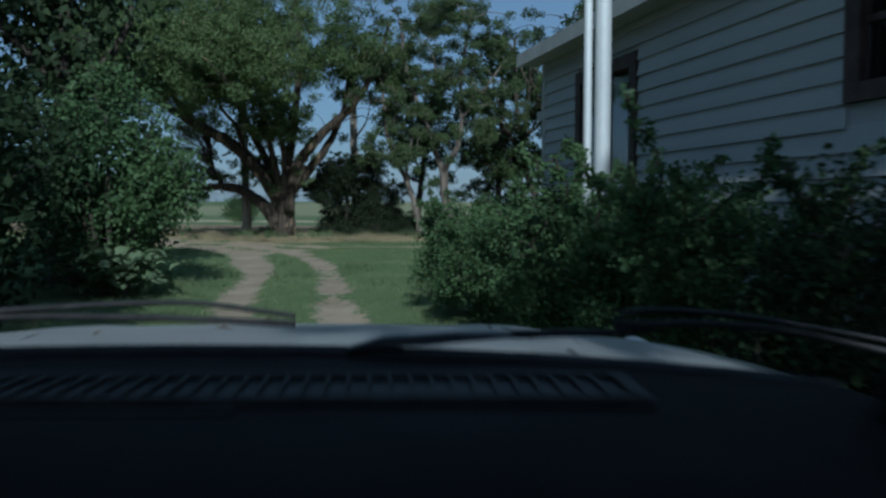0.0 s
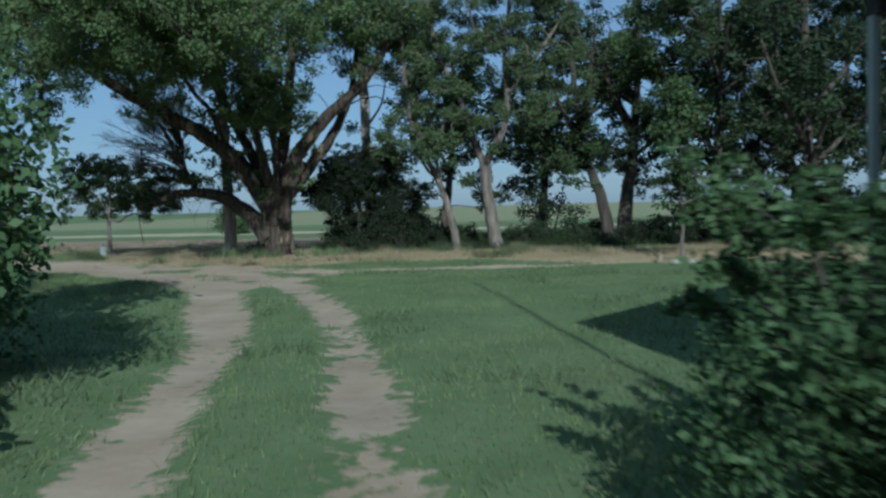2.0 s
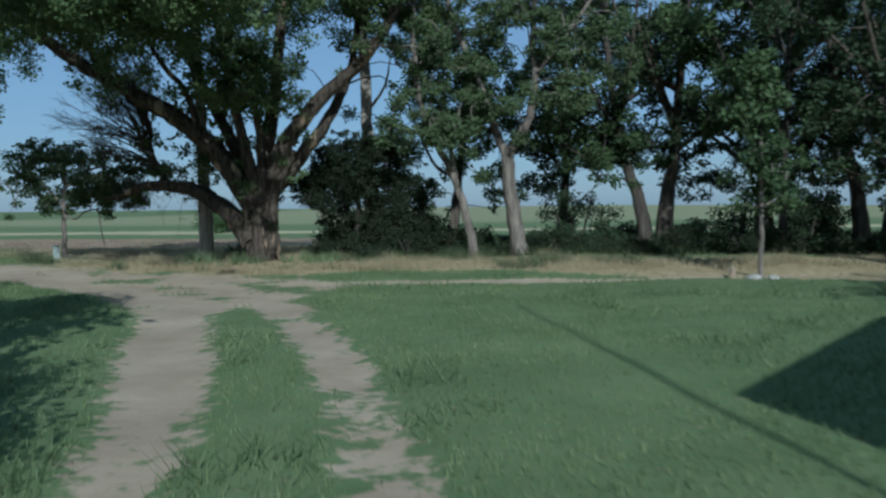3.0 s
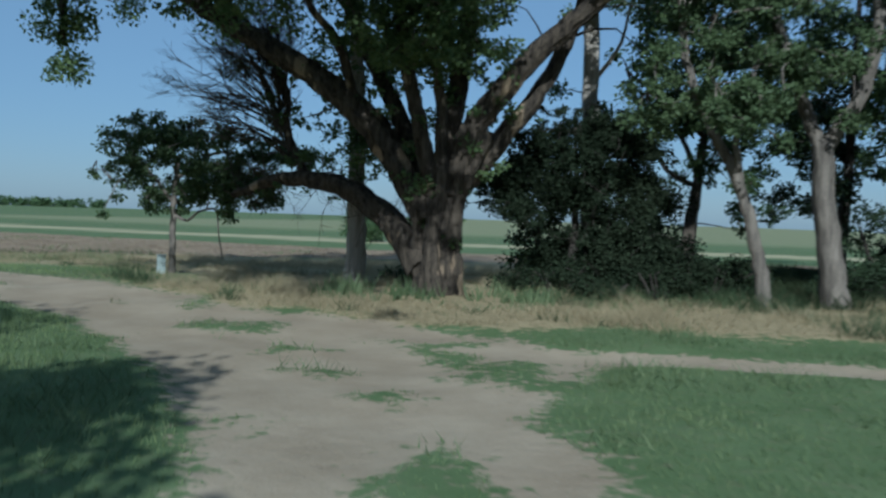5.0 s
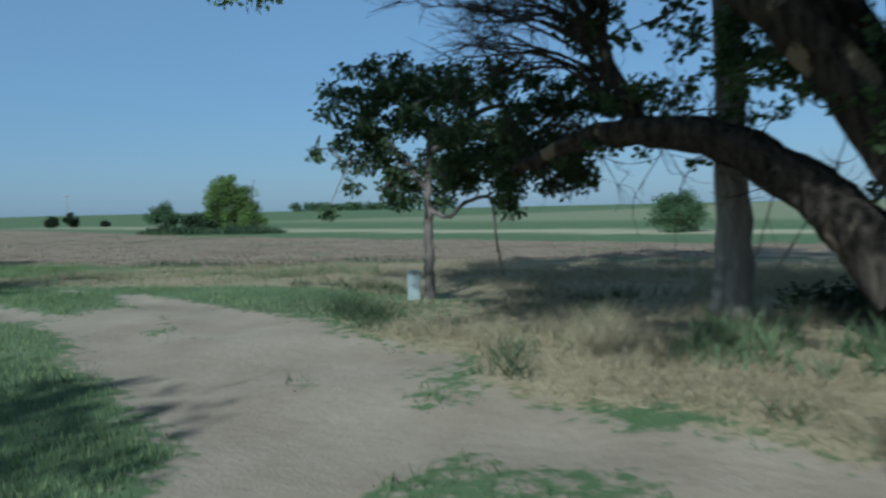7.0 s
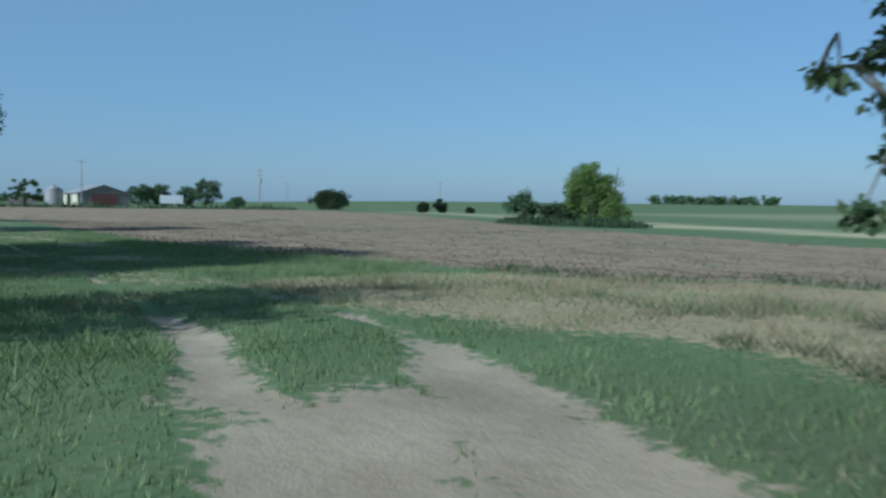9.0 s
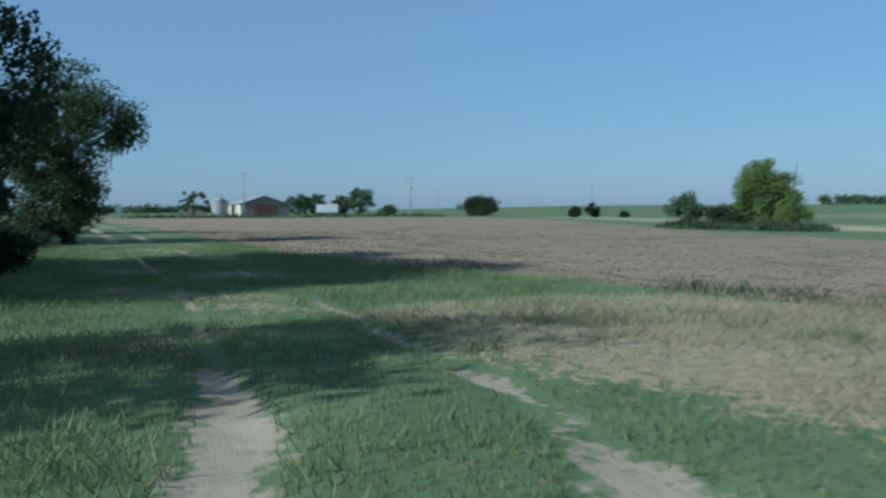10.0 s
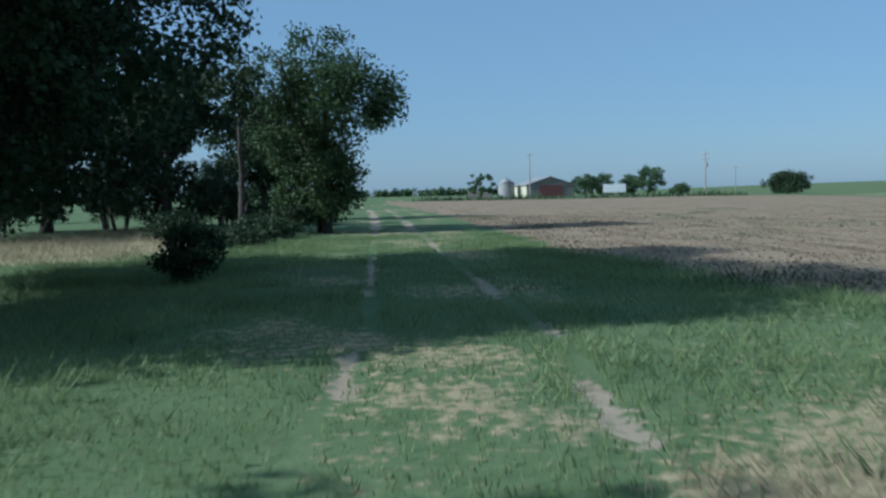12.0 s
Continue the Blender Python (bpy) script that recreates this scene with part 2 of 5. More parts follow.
def cloud(centre, radii, n, rng, shell=0.45, low=-1.0, gaps=0.0, size=(0.5, 0.95)):
    """Clump centres spread through an ellipsoid, thinner inside, with gaps."""
    out = []
    k = 0
    while len(out) < n and k < n * 30:
        k += 1
        d = rng.normal(size=3)
        d /= np.linalg.norm(d)
        if d[2] < low:
            continue
        q = d * (shell + (1 - shell) * rng.random() ** 0.6)
        p = np.array(centre) + q * np.array(radii)
        if gaps and noise.noise(Vector(p * 0.45)) < gaps - 0.5:
            continue
        out.append((p, size[0] + (size[1] - size[0]) * rng.random()))
    return out


def boughs(centre, radii, n, rng, each=8, spread=0.75, size=(0.22, 0.45), shell=0.3, low=-1.0, hang=0.25):
    """Clumps gathered into leafy boughs: lobes with open air between them, their undersides hanging."""
    out = []
    for p, r in cloud(centre, radii, n, rng, shell, low, size=(0.7, 1.25)):
        for _ in range(each):
            d = rng.normal(size=3) * np.array([0.72, 0.72, 0.46]) * spread * r
            d[2] -= hang * spread * (d[0] ** 2 + d[1] ** 2)
            out.append((p + d, (size[0] + (size[1] - size[0]) * rng.random() ** 1.5) * 0.92))
    return out


def clinging(limbs, rng, gap=0.35, size=(0.1, 0.24), start=0.0):
    """Small tufts of leaves sprouting straight from the bark of the limbs."""
    out = []
    for _, pts, r0, r1 in limbs:
        path = smooth_path(pts, 7)
        ln = np.linalg.norm(np.diff(path, axis=0), axis=1).sum()
        for _ in range(int(ln / gap)):
            t = rng.random()
            if path[int(t * (len(path) - 1))][2] < start:
                continue
            p = path[int(t * (len(path) - 1))] + unit(rng.normal(size=3) + [0, 0, -0.3]) * ((r0 * (1 - t) + r1 * t) + 0.12)
            out.append((p, size[0] + (size[1] - size[0]) * rng.random()))
    return out


def make_tree(name, at, limbs, clumps, label, seed, bark, leaf, per=90, size=0.13, category="tree", group="", twig=0.022, droop=0.3, bare=0, crown_name="crown", squash=0.75):
    """A tree at its base: limbs (name, points, first and last radius), twigs out to every clump, and a crown of leaves."""
    rng = np.random.default_rng(seed)
    root = thing(name, at, label, category, group)
    nodes, rad = [], []
    for lname, pts, r0, r1 in limbs:
        path = smooth_path(pts, 12 if r0 > 0.4 else 7)
        path[1:-1] += rng.normal(size=(len(path) - 2, 3)) * 0.1 * min(r0, 0.12)
        t = np.linspace(0, 1, len(path))
        r = r0 * (1 - t) + r1 * t
        if lname == "trunk":
            r = r * (1 + 0.28 * np.exp(-(path[:, 2] - path[0, 2]) / (2.2 * r0 + 0.05)))
        me = tubes_mesh(lname, [tube(path, r, 44 if r0 > 0.35 else 22 if r0 > 0.14 else 9, rng, 0.14 if r0 > 0.14 else 0.06)], bark)
        piece(lname, me, root)
        nodes.append(path[2:])
        rad.append(r[2:])
    wood = np.vstack(nodes)
    nodes = np.vstack([wood, np.zeros((len(clumps), 3))])
    known = len(wood)
    twigs = []
    for c, r in clumps:                        # each twig springs from the nearest limb or twig end
        dist = np.linalg.norm(nodes[:known] - c, axis=1) + 0.35 * np.maximum(nodes[:known, 2] - c[2], 0)
        a = nodes[dist.argmin()].copy()
        nodes[known] = c
        known += 1
        b = np.array(c)
        ln = np.linalg.norm(b - a)
        m1 = a * 0.6 + b * 0.4 + rng.normal(size=3) * min(0.12, 0.2 * ln) + np.array([0, 0, 0.14 * ln])
        r0 = min(twig * (0.7 + 0.45 * ln), 0.09)
        twigs.append(tube(smooth_path([a, m1, b], 2), np.linspace(r0, 0.006, 5), 4))
        for _ in range(bare):
            e = b + unit(rng.normal(size=3) + [0, 0, -0.2]) * r * (0.8 + 0.8 * rng.random())
            m2 = (b + e) / 2 + rng.normal(size=3) * 0.1
            twigs.append(tube(smooth_path([m1 * 0.3 + b * 0.7, m2, e], 3), np.linspace(0.012, 0.004, 7), 4))
    if twigs:
        tagged(piece("branchwork", tubes_mesh("branchwork", twigs, bark), root), kind="stuff")
    if per:
        me = leaf_mesh(crown_name, [c for c, _ in clumps], [r for _, r in clumps], per, size, leaf, rng, droop, squash=squash)
        piece(crown_name, me, root)
    return root


# ---------------------------------------------------------------- ground: zones and height
RUT_L = [(1.5, -4), (0.1, 3), (-0.75, 6.5), (-1.7, 10), (-2.55, 14), (-3.2, 16), (-4.2, 18.9), (-5.0, 20.6), (-6.0, 22)]
RUT_R = [(3.0, -4), (1.5, 3), (0.6, 6.5), (-0.25, 10), (-1.1, 14), (-1.5, 15.6), (-2.3, 18), (-3.1, 20.2), (-4.2, 22)]
CROSS = [(6.5, 25.6), (3, 25.3), (0, 25.2), (-3, 25.2), (-4.5, 25)]
JUNCTION = [(-15.6, 28.1), (-12.2, 26.8), (-10.6, 26.1), (-8.5, 24.2), (-6.8, 22.7), (-5.5, 20.8), (-4.7, 19.8), (-4.0, 20.7), (-3.3, 19.6), (-2.7, 19.7), (-3.1, 21.2),
            (-3.6, 22.2), (-3.5, 23.2), (-3.1, 24.6), (-4.3, 25.7), (-6.0, 26.6), (-8.5, 27.2), (-11.2, 28.3), (-14.2, 29.2), (-16, 29.4)]
BANK = [(-20, 31), (-14.2, 29.1), (-11.2, 28.1), (-8.5, 27.0), (-6.0, 26.4), (-3, 26.7), (0.5, 26.6), (4.5, 25.0), (6.5, 24.2), (13, 24)]
TRACK_L = [(-9, 25.6), (-13, 27.3), (-18, 28.6), (-21.3, 28.9), (-28.7, 29.4), (-36.5, 29.2), (-58, 28.9), (-90, 28.0), (-140, 25)]
TRACK_R = [(-10, 27.6), (-14, 29.2), (-18, 30.5), (-22.4, 30.8), (-27.5, 31.2), (-36, 30.9), (-49, 30.6), (-90, 29.7), (-140, 26.8)]
FIELD_NEAR = [(30, 48), (-8, 45), (-15, 42.6), (-20, 40), (-22.5, 37.8), (-28, 36), (-33, 34.6), (-40, 33.4), (-58, 33.4), (-90, 32.4), (-140, 29.5), (-260, 26)]
FIELD_FAR = [(30, 53), (-15, 53), (-29, 56), (-52, 61), (-83, 74), (-112, 85), (-145, 93), (-168, 90), (-174, 78), (-178, 60), (-192, 42), (-200, 30)]


def seg_dist(x, y, line):
    """Distance to a polyline."""
    best = np.full(x.shape, 1e9)
    for (x0, y0), (x1, y1) in zip(line, line[1:]):
        dx, dy = x1 - x0, y1 - y0
        t = np.clip(((x - x0) * dx + (y - y0) * dy) / (dx * dx + dy * dy), 0, 1)
        best = np.minimum(best, np.hypot(x - x0 - t * dx, y - y0 - t * dy))
    return best


def over(x, y, line):
    """How far y lies above a line that runs along x."""
    p = sorted(line)
    return y - np.interp(x, [q[0] for q in p], [q[1] for q in p])


def inside(x, y, ring):
    """Distance into a closed outline, negative outside it."""
    odd = np.zeros(x.shape, bool)
    for (x0, y0), (x1, y1) in zip(ring, ring[1:] + ring[:1]):
        if y0 != y1:
            odd ^= ((y0 > y) != (y1 > y)) & (x < (x1 - x0) * (y - y0) / (y1 - y0) + x0)
    return np.where(odd, 1, -1) * seg_dist(x, y, ring + ring[:1])


def step(v, a, b):
    t = np.clip((v - a) / (b - a), 0, 1)
    return t * t * (3 - 2 * t)


_g = np.random.default_rng(5)
_waves = [(_g.normal(size=2) * s, _g.random() * 6.3) for s in (0.35, 0.5, 0.8, 1.1, 1.6, 2.3, 3.1, 4.4)]


def wob(x, y):
    """Gentle unevenness, about -1 to 1."""
    return sum(np.sin(k[0] * x + k[1] * y + p) for k, p in _waves) / 4


_lat = np.random.default_rng(9).random((256, 256))


def vnoise(x, y, scale, octaves=3):
    """Smooth lattice noise, 0 to 1."""
    out, amp, tot = 0.0, 1.0, 0.0
    for o in range(octaves):
        u, v = x * scale + 17.3 * o, y * scale + 5.1 * o
        i, j = np.floor(u).astype(int), np.floor(v).astype(int)
        a, b = u - i, v - j
        a, b = a * a * (3 - 2 * a), b * b * (3 - 2 * b)
        i, j, i1, j1 = i % 256, j % 256, (i + 1) % 256, (j + 1) % 256
        out = out + amp * ((_lat[i, j] * (1 - a) + _lat[i1, j] * a) * (1 - b) + (_lat[i, j1] * (1 - a) + _lat[i1, j1] * a) * b)
        tot += amp
        amp *= 0.55
        scale *= 2.1
    return out / tot


def zones(x, y):
    """Bare dirt, dry grass, ploughed field and straw strip, each 0 to 1; straw also pales the far hill."""
    w = wob(x, y)
    w = 2.2 * (vnoise(x, y, 0.35) - 0.5) + 0.3 * w
    bend = w * 0.3
    ruts = np.minimum(seg_dist(x, y, RUT_L) / np.interp(y, [0, 12, 15, 21], [0.34, 0.3, 0.34, 0.6]),
                      seg_dist(x, y, RUT_R) / np.interp(y, [0, 12, 21], [0.34, 0.3, 0.34]))
    cross = seg_dist(x, y, CROSS) / np.interp(x, [-5, -3, 2, 6], [0.5, 0.45, 0.32, 0.12])
    track = np.minimum(seg_dist(x, y, TRACK_L), seg_dist(x, y, TRACK_R)) / np.interp(x, [-140, -60, -36, -22, -17, -12], [0.4, 0.24, 0.07, 0.07, 0.24, 0.7])
    dirt = 1 - step(np.minimum(np.minimum(ruts, cross), track) + bend * 1.5, 0.45, 1.5)
    dirt = np.clip(dirt - (0.6 + 0.3 * (1 - step(x, -22, -17))) * step(vnoise(x + 50, y, 0.7, 4), np.interp(x, [-22, -17], [0.42, 0.48]), 0.75), 0, 1)
    yard = step(inside(x, y, JUNCTION) + bend, -0.35, 0.35) * (1 - 0.72 * step(vnoise(x + 21, y + 4, 1.1, 4), 0.52, 0.72))
    dirt = np.maximum(dirt, yard)
    dry = step(over(x, y, BANK) + w * 0.9, -0.3, 0.6) * (1 - 0.9 * step(y, 28.4, 29.6) * step(x, 0.5, 2.0)) * (1 - step(y, 31.5, 34)) * step(x, -14, -9) * (1 - step(x, 8, 13))
    dry = np.maximum(dry, 0.95 * step(y + w, 30.8, 32.5) * (0.25 + 0.75 * step(x + 2 * w, -27, -22)) * step(x + w, -36, -28) * (1 - step(over(x, y, FIELD_NEAR), -1.5, 0.5)))
    dry = np.maximum(dry, 0.9 * step(20 + w * 1.2 - np.hypot((x + 48) * 0.9, (y - 20) * 1.7), 10, 13))
    fld = step(over(x, y, FIELD_NEAR) + w * 0.6, -0.4, 0.6) * (1 - step(over(x, y, FIELD_FAR), -0.5, 1.0)) * step(x, -206, -200)
    dry = np.maximum(dry, 0.6 * step(vnoise(x + 80, y, 0.6), 0.38, 0.68) * (1 - step(x, -24, -18)) * step(y, 26.5, 28.5) * (1 - step(y, 31.5, 33)))
    d2 = over(x, y, FIELD_FAR)
    dry = np.maximum(dry, 0.2 * step(d2, 2, 8))
    straw = step(d2, 9, 10.5) * (1 - step(d2, 16, 18)) * step(x, -150, -135)
    # far hill paled with straw tone, for its crop and for painted distance haze
    straw = np.maximum(straw, 0.4 * step(d2, 35, 65) * step(x, -160, -120))
    return dirt, dry, fld, straw


def height(x, y):
    x, y = np.asarray(x, float), np.asarray(y, float)
    dirt = zones(x, y)[0]
    z = 0.03 * wob(x, y) - 0.05 * dirt + 0.18 * step(y, 24, 30) * (1 - step(y, 33, 40)) * step(x, -26, -16)
    r = np.hypot(x, y - 25)
    yaw = np.degrees(np.arctan2(-x, y - 25))
    z = z + 5.0 * step(r, 230, 900) * step(-np.abs(yaw - 25), -58, -30)
    return z


def gz(x, y):
    return float(height(np.array([x]), np.array([y]))[0])


def on_ground(x, y, rz=0, sink=0.0):
    return pose(x, y, gz(x, y) - sink, 0, 0, rz)


def axis_steps(a, b, fine, far):
    mid = np.arange(a, b + fine / 2, fine)
    out, s, v = [], fine, b
    while v < far:
        s *= 1.13
        v += s
        out.append(v)
    lo, s, v = [], fine, a
    while v > -far:
        s *= 1.13
        v -= s
        lo.append(v)
    return np.concatenate([lo[::-1], mid, out])


def ground_material():
    m, nt, bs = nodes_of("ground soil and turf")
    L, N = nt.links.new, nt.nodes.new
    at = N("ShaderNodeAttribute")
    at.attribute_name = "zone"
    sep = N("ShaderNodeSeparateColor")
    L(at.outputs["Color"], sep.inputs[0])
    tc = N("ShaderNodeTexCoord")

    def ns(scale, detail=4, rough=0.6):
        n = N("ShaderNodeTexNoise")
        n.inputs["Scale"].default_value, n.inputs["Detail"].default_value, n.inputs["Roughness"].default_value = scale, detail, rough
        L(tc.outputs["Object"], n.inputs[0])
        return n.outputs[0]

    def ramp(v, a, b):
        r = N("ShaderNodeMapRange")
        r.inputs[1].default_value, r.inputs[2].default_value = a, b
        L(v, r.inputs[0])
        return r.outputs[0]

    def blend(f, a, b):
        x = N("ShaderNodeMix")
        x.data_type = "RGBA"
        if isinstance(f, float):
            x.inputs[0].default_value = f
        else:
            L(f, x.inputs[0])
        for k, v in ((6, a), (7, b)):
            if isinstance(v, tuple):
                x.inputs[k].default_value = (*v, 1)
            else:
                L(v, x.inputs[k])
        return x.outputs[2]

    def edge(mask, noise_out, lo=0.35, hi=0.65):
        a = N("ShaderNodeMath")
        a.operation = "MULTIPLY_ADD"
        a.inputs[1].default_value, a.inputs[2].default_value = 1.9, -0.95
        L(noise_out, a.inputs[0])
        b = N("ShaderNodeMath")
        b.operation = "ADD"
        L(mask, b.inputs[0])
        L(a.outputs[0], b.inputs[1])
        return ramp(b.outputs[0], lo, hi)

    big, mid, fine, grit = ns(0.12, 3), ns(0.9), ns(7.0), ns(42.0, 3)
    turf = blend(ramp(mid, 0.35, 0.7), (0.1, 0.144, 0.06), (0.142, 0.188, 0.086))
    turf = blend(ramp(fine, 0.5, 0.85), turf, (0.15, 0.155, 0.085))
    turf = blend(ramp(big, 0.55, 0.75), turf, (0.115, 0.135, 0.068))
    straw = blend(ramp(fine, 0.3, 0.7), (0.245, 0.195, 0.108), (0.4, 0.325, 0.188))
    dirt = blend(ramp(mid, 0.3, 0.7), (0.28, 0.22, 0.148), (0.405, 0.33, 0.232))
    dirt = blend(ramp(grit, 0.55, 0.8), dirt, (0.389, 0.331, 0.252))
    soil = blend(ramp(fine, 0.35, 0.7), (0.235, 0.171, 0.110), (0.353, 0.268, 0.176))
    soil = blend(ramp(grit, 0.58, 0.7), soil, (0.470, 0.375, 0.248))
    soil = blend(ramp(mid, 0.52, 0.72), soil, (0.176, 0.127, 0.081))
    rows = N("ShaderNodeMapping")
    rows.inputs["Scale"].default_value = (0.12, 2.6, 1.0)
    L(tc.outputs["Object"], rows.inputs[0])
    furrow = N("ShaderNodeTexNoise")
    furrow.inputs["Scale"].default_value, furrow.inputs["Detail"].default_value = 1.0, 5
    L(rows.outputs[0], furrow.inputs[0])
    soil = blend(ramp(furrow.outputs[0], 0.5, 0.68), soil, (0.154, 0.107, 0.066))
    col = blend(edge(sep.outputs[1], fine), turf, straw)
    col = blend(edge(sep.outputs[2], mid, 0.4, 0.6), col, soil)
    col = blend(at.outputs["Alpha"], col, (0.396, 0.353, 0.209))
    col = blend(edge(sep.outputs[0], fine), col, dirt)
    L(col, bs.inputs["Base Color"])
    bs.inputs["Roughness"].default_value = 0.95
    bs.inputs["Specular IOR Level"].default_value = 0.1
    h = N("ShaderNodeMath")
    h.operation = "MULTIPLY_ADD"
    h.inputs[1].default_value = 0.35
    L(grit, h.inputs[0])
    L(fine, h.inputs[2])
    bp = N("ShaderNodeBump")
    bp.inputs["Strength"].default_value, bp.inputs["Distance"].default_value = 0.45, 0.03
    L(h.outputs[0], bp.inputs["Height"])
    L(bp.outputs[0], bs.inputs["Normal"])
    return m


def build_ground():
    xs, ys = axis_steps(-44, 10, 0.25, 2600), axis_steps(-4, 42, 0.25, 2600)
    X, Y = np.meshgrid(xs, ys)
    Z = height(X, Y)
    n, k = len(xs), len(ys)
    i = (np.arange(k - 1)[:, None] * n + np.arange(n - 1)[None]).ravel()
    me = mesh_of("ground", np.stack([X, Y, Z], -1).reshape(-1, 3), np.stack([i, i + 1, i + n + 1, i + n], -1), ground_material(), smooth=True)
    dirt, dry, fld, straw = zones(X.ravel(), Y.ravel())
    ca = me.color_attributes.new("zone", "FLOAT_COLOR", "POINT")
    ca.data.foreach_set("color", np.stack([dirt, dry, fld, straw], -1).astype(np.float32).ravel())
    tagged(new("ground", me), "mown green yard and dirt track with ploughed field beyond", "ground", kind="structure")


build_ground()


def blades(name, label, n, region, keep, tall, wide, material, seed, lean=0.35, category="grass"):
    """Grass or weeds: single bent blades over a region (x0, x1, y0, y1), kept by a chance that follows the ground's zones."""
    rng = np.random.default_rng(seed)
    x = rng.uniform(region[0], region[1], n)
    y = rng.uniform(region[2], region[3], n)
    k = keep(x, y)
    m = rng.random(n) < k
    x, y, k = x[m], y[m], k[m]
    z = height(x, y)
    n = len(x)
    clump = 0.25 + 1.3 * vnoise(x + 9, y + 40, 0.9)
    h = tall * (0.45 + 0.8 * rng.random(n)) * np.clip(clump, 0.3, 1.3) * (0.5 + 0.5 * k)
    a = rng.uniform(0, 2 * np.pi, n)
    b = rng.uniform(0, 2 * np.pi, n)
    w = wide * (0.6 + 0.8 * rng.random(n))
    side = np.stack([np.cos(a) * w / 2, np.sin(a) * w / 2, np.zeros(n)], -1)
    p = np.stack([x, y, z - 0.01], -1)
    tip = p + np.stack([np.cos(b) * h * lean, np.sin(b) * h * lean, h], -1)
    v = np.stack([p - side, p + side, tip], 1).reshape(-1, 3)
    me = mesh_of(name, v, np.arange(3 * n).reshape(-1, 3), material)
    return tagged(new(name, me), label, category, kind="stuff")

# ---------------------------------------------------------------- the big spreading tree and its neighbours
R = np.random.default_rng


def big_tree():
    rng = R(11)
    limbs = [
        ("trunk", [(0, 0, -0.2), (0.0, 0, 0.4), (0.02, 0, 0.9), (0, 0, 1.5), (0.02, 0.05, 2.1), (0.05, 0.1, 2.6), (0.1, 0.2, 3.4)], 0.35, 0.17),
        ("limb", [(-0.2, 0, 1.25), (-0.75, 0.05, 2.15), (-1.4, 0.1, 2.95), (-2.2, 0.1, 3.6), (-3.2, 0, 4.2), (-4.4, -0.1, 4.9), (-5.6, -0.4, 5.75), (-6.3, -0.8, 6.2), (-6.6, -1.0, 5.4), (-6.6, -1.1, 4.2)], 0.29, 0.05),
        ("limb", [(-0.3, 0, 0.4), (-0.75, 0.2, 0.98), (-1.35, 0.4, 1.46), (-2.05, 0.55, 1.82), (-2.9, 0.7, 1.95), (-3.6, 0.8, 1.86), (-4.3, 0.9, 1.6)], 0.3, 0.07),
        ("limb", [(0.2, 0, 1.7), (0.45, -0.1, 2.6), (0.95, -0.15, 3.35), (1.7, -0.25, 4.15), (2.7, -0.4, 4.95), (3.6, -0.6, 6.3), (4.2, -0.7, 8.0)], 0.25, 0.06),
        ("limb", [(0.3, 0.1, 1.8), (0.9, 0.25, 2.6), (1.5, 0.4, 3.4), (1.95, 0.6, 4.3), (2.2, 0.8, 5.2), (2.4, 1.2, 7.0)], 0.2, 0.06),
        ("limb", [(-0.15, -0.1, 1.7), (-0.3, -0.25, 2.6), (-0.5, -0.35, 3.5), (-0.7, -0.4, 4.6), (-1.1, -0.5, 6.6), (-1.6, -0.5, 9.0)], 0.17, 0.05),
        ("limb", [(-0.25, 0.1, 1.5), (-0.8, 0.5, 2.8), (-1.6, 0.9, 4.2), (-2.6, 1.2, 6.2), (-3.4, 1.4, 8.4)], 0.19, 0.06),
        ("limb", [(0.1, 0.2, 3.0), (0.3, 0.5, 5.0), (0.5, 0.4, 7.2), (0.4, 0.2, 9.8)], 0.18, 0.06),
        ("limb", [(-0.34, -0.08, -0.15), (-0.33, -0.1, 0.6), (-0.42, -0.1, 1.4), (-0.95, -0.05, 2.5)], 0.13, 0.09),
        ("limb", [(0.36, -0.1, -0.15), (0.28, -0.12, 0.7), (0.34, -0.1, 1.6), (0.8, -0.1, 2.75)], 0.14, 0.1),
        ("limb", [(0.02, -0.36, -0.15), (-0.05, -0.28, 0.9), (0.05, -0.24, 1.9), (0.0, -0.25, 3.2), (-0.2, -0.4, 4.8)], 0.18, 0.06),
        ("limb", [(-4.0, -0.1, 4.7), (-4.6, 0.2, 5.7), (-5.3, 0.3, 6.9), (-5.6, 0.3, 8.3)], 0.12, 0.04),
        ("limb", [(-2.7, 0.65, 1.95), (-3.2, 0.85, 2.8), (-3.3, 1.0, 3.6), (-3.9, 1.1, 4.6), (-4.6, 1.0, 5.4)], 0.1, 0.03),
        ("limb", [(-1.6, 0.1, 3.1), (-1.9, 0.0, 4.2), (-2.6, -0.2, 5.2), (-2.9, -0.5, 6.6)], 0.1, 0.04),
    ]
    cl = boughs((-1.2, 0.0, 8.0), (6.2, 3.6, 2.6), 40, rng, 9, 1.15, (0.28, 0.55))
    cl += boughs((-1.9, -4.6, 7.2), (4.9, 2.6, 1.8), 46, rng, 9, 1.1, (0.28, 0.52), shell=0.1)
    cl += boughs((-0.4, -5.2, 5.5), (3.6, 1.6, 0.6), 20, rng, 9, 0.95, (0.25, 0.48), shell=0.1)
    cl += boughs((-0.6, -7.4, 6.0), (3.4, 1.3, 0.6), 16, rng, 9, 0.95, (0.25, 0.48), shell=0.1)
    cl += boughs((-1.6, -1.4, 5.3), (2.0, 0.9, 0.8), 7, rng, 9, 0.8, (0.2, 0.4))
    cl += boughs((-0.5, -1.0, 4.5), (1.0, 0.5, 1.1), 8, rng, 8, 0.6, (0.18, 0.34))
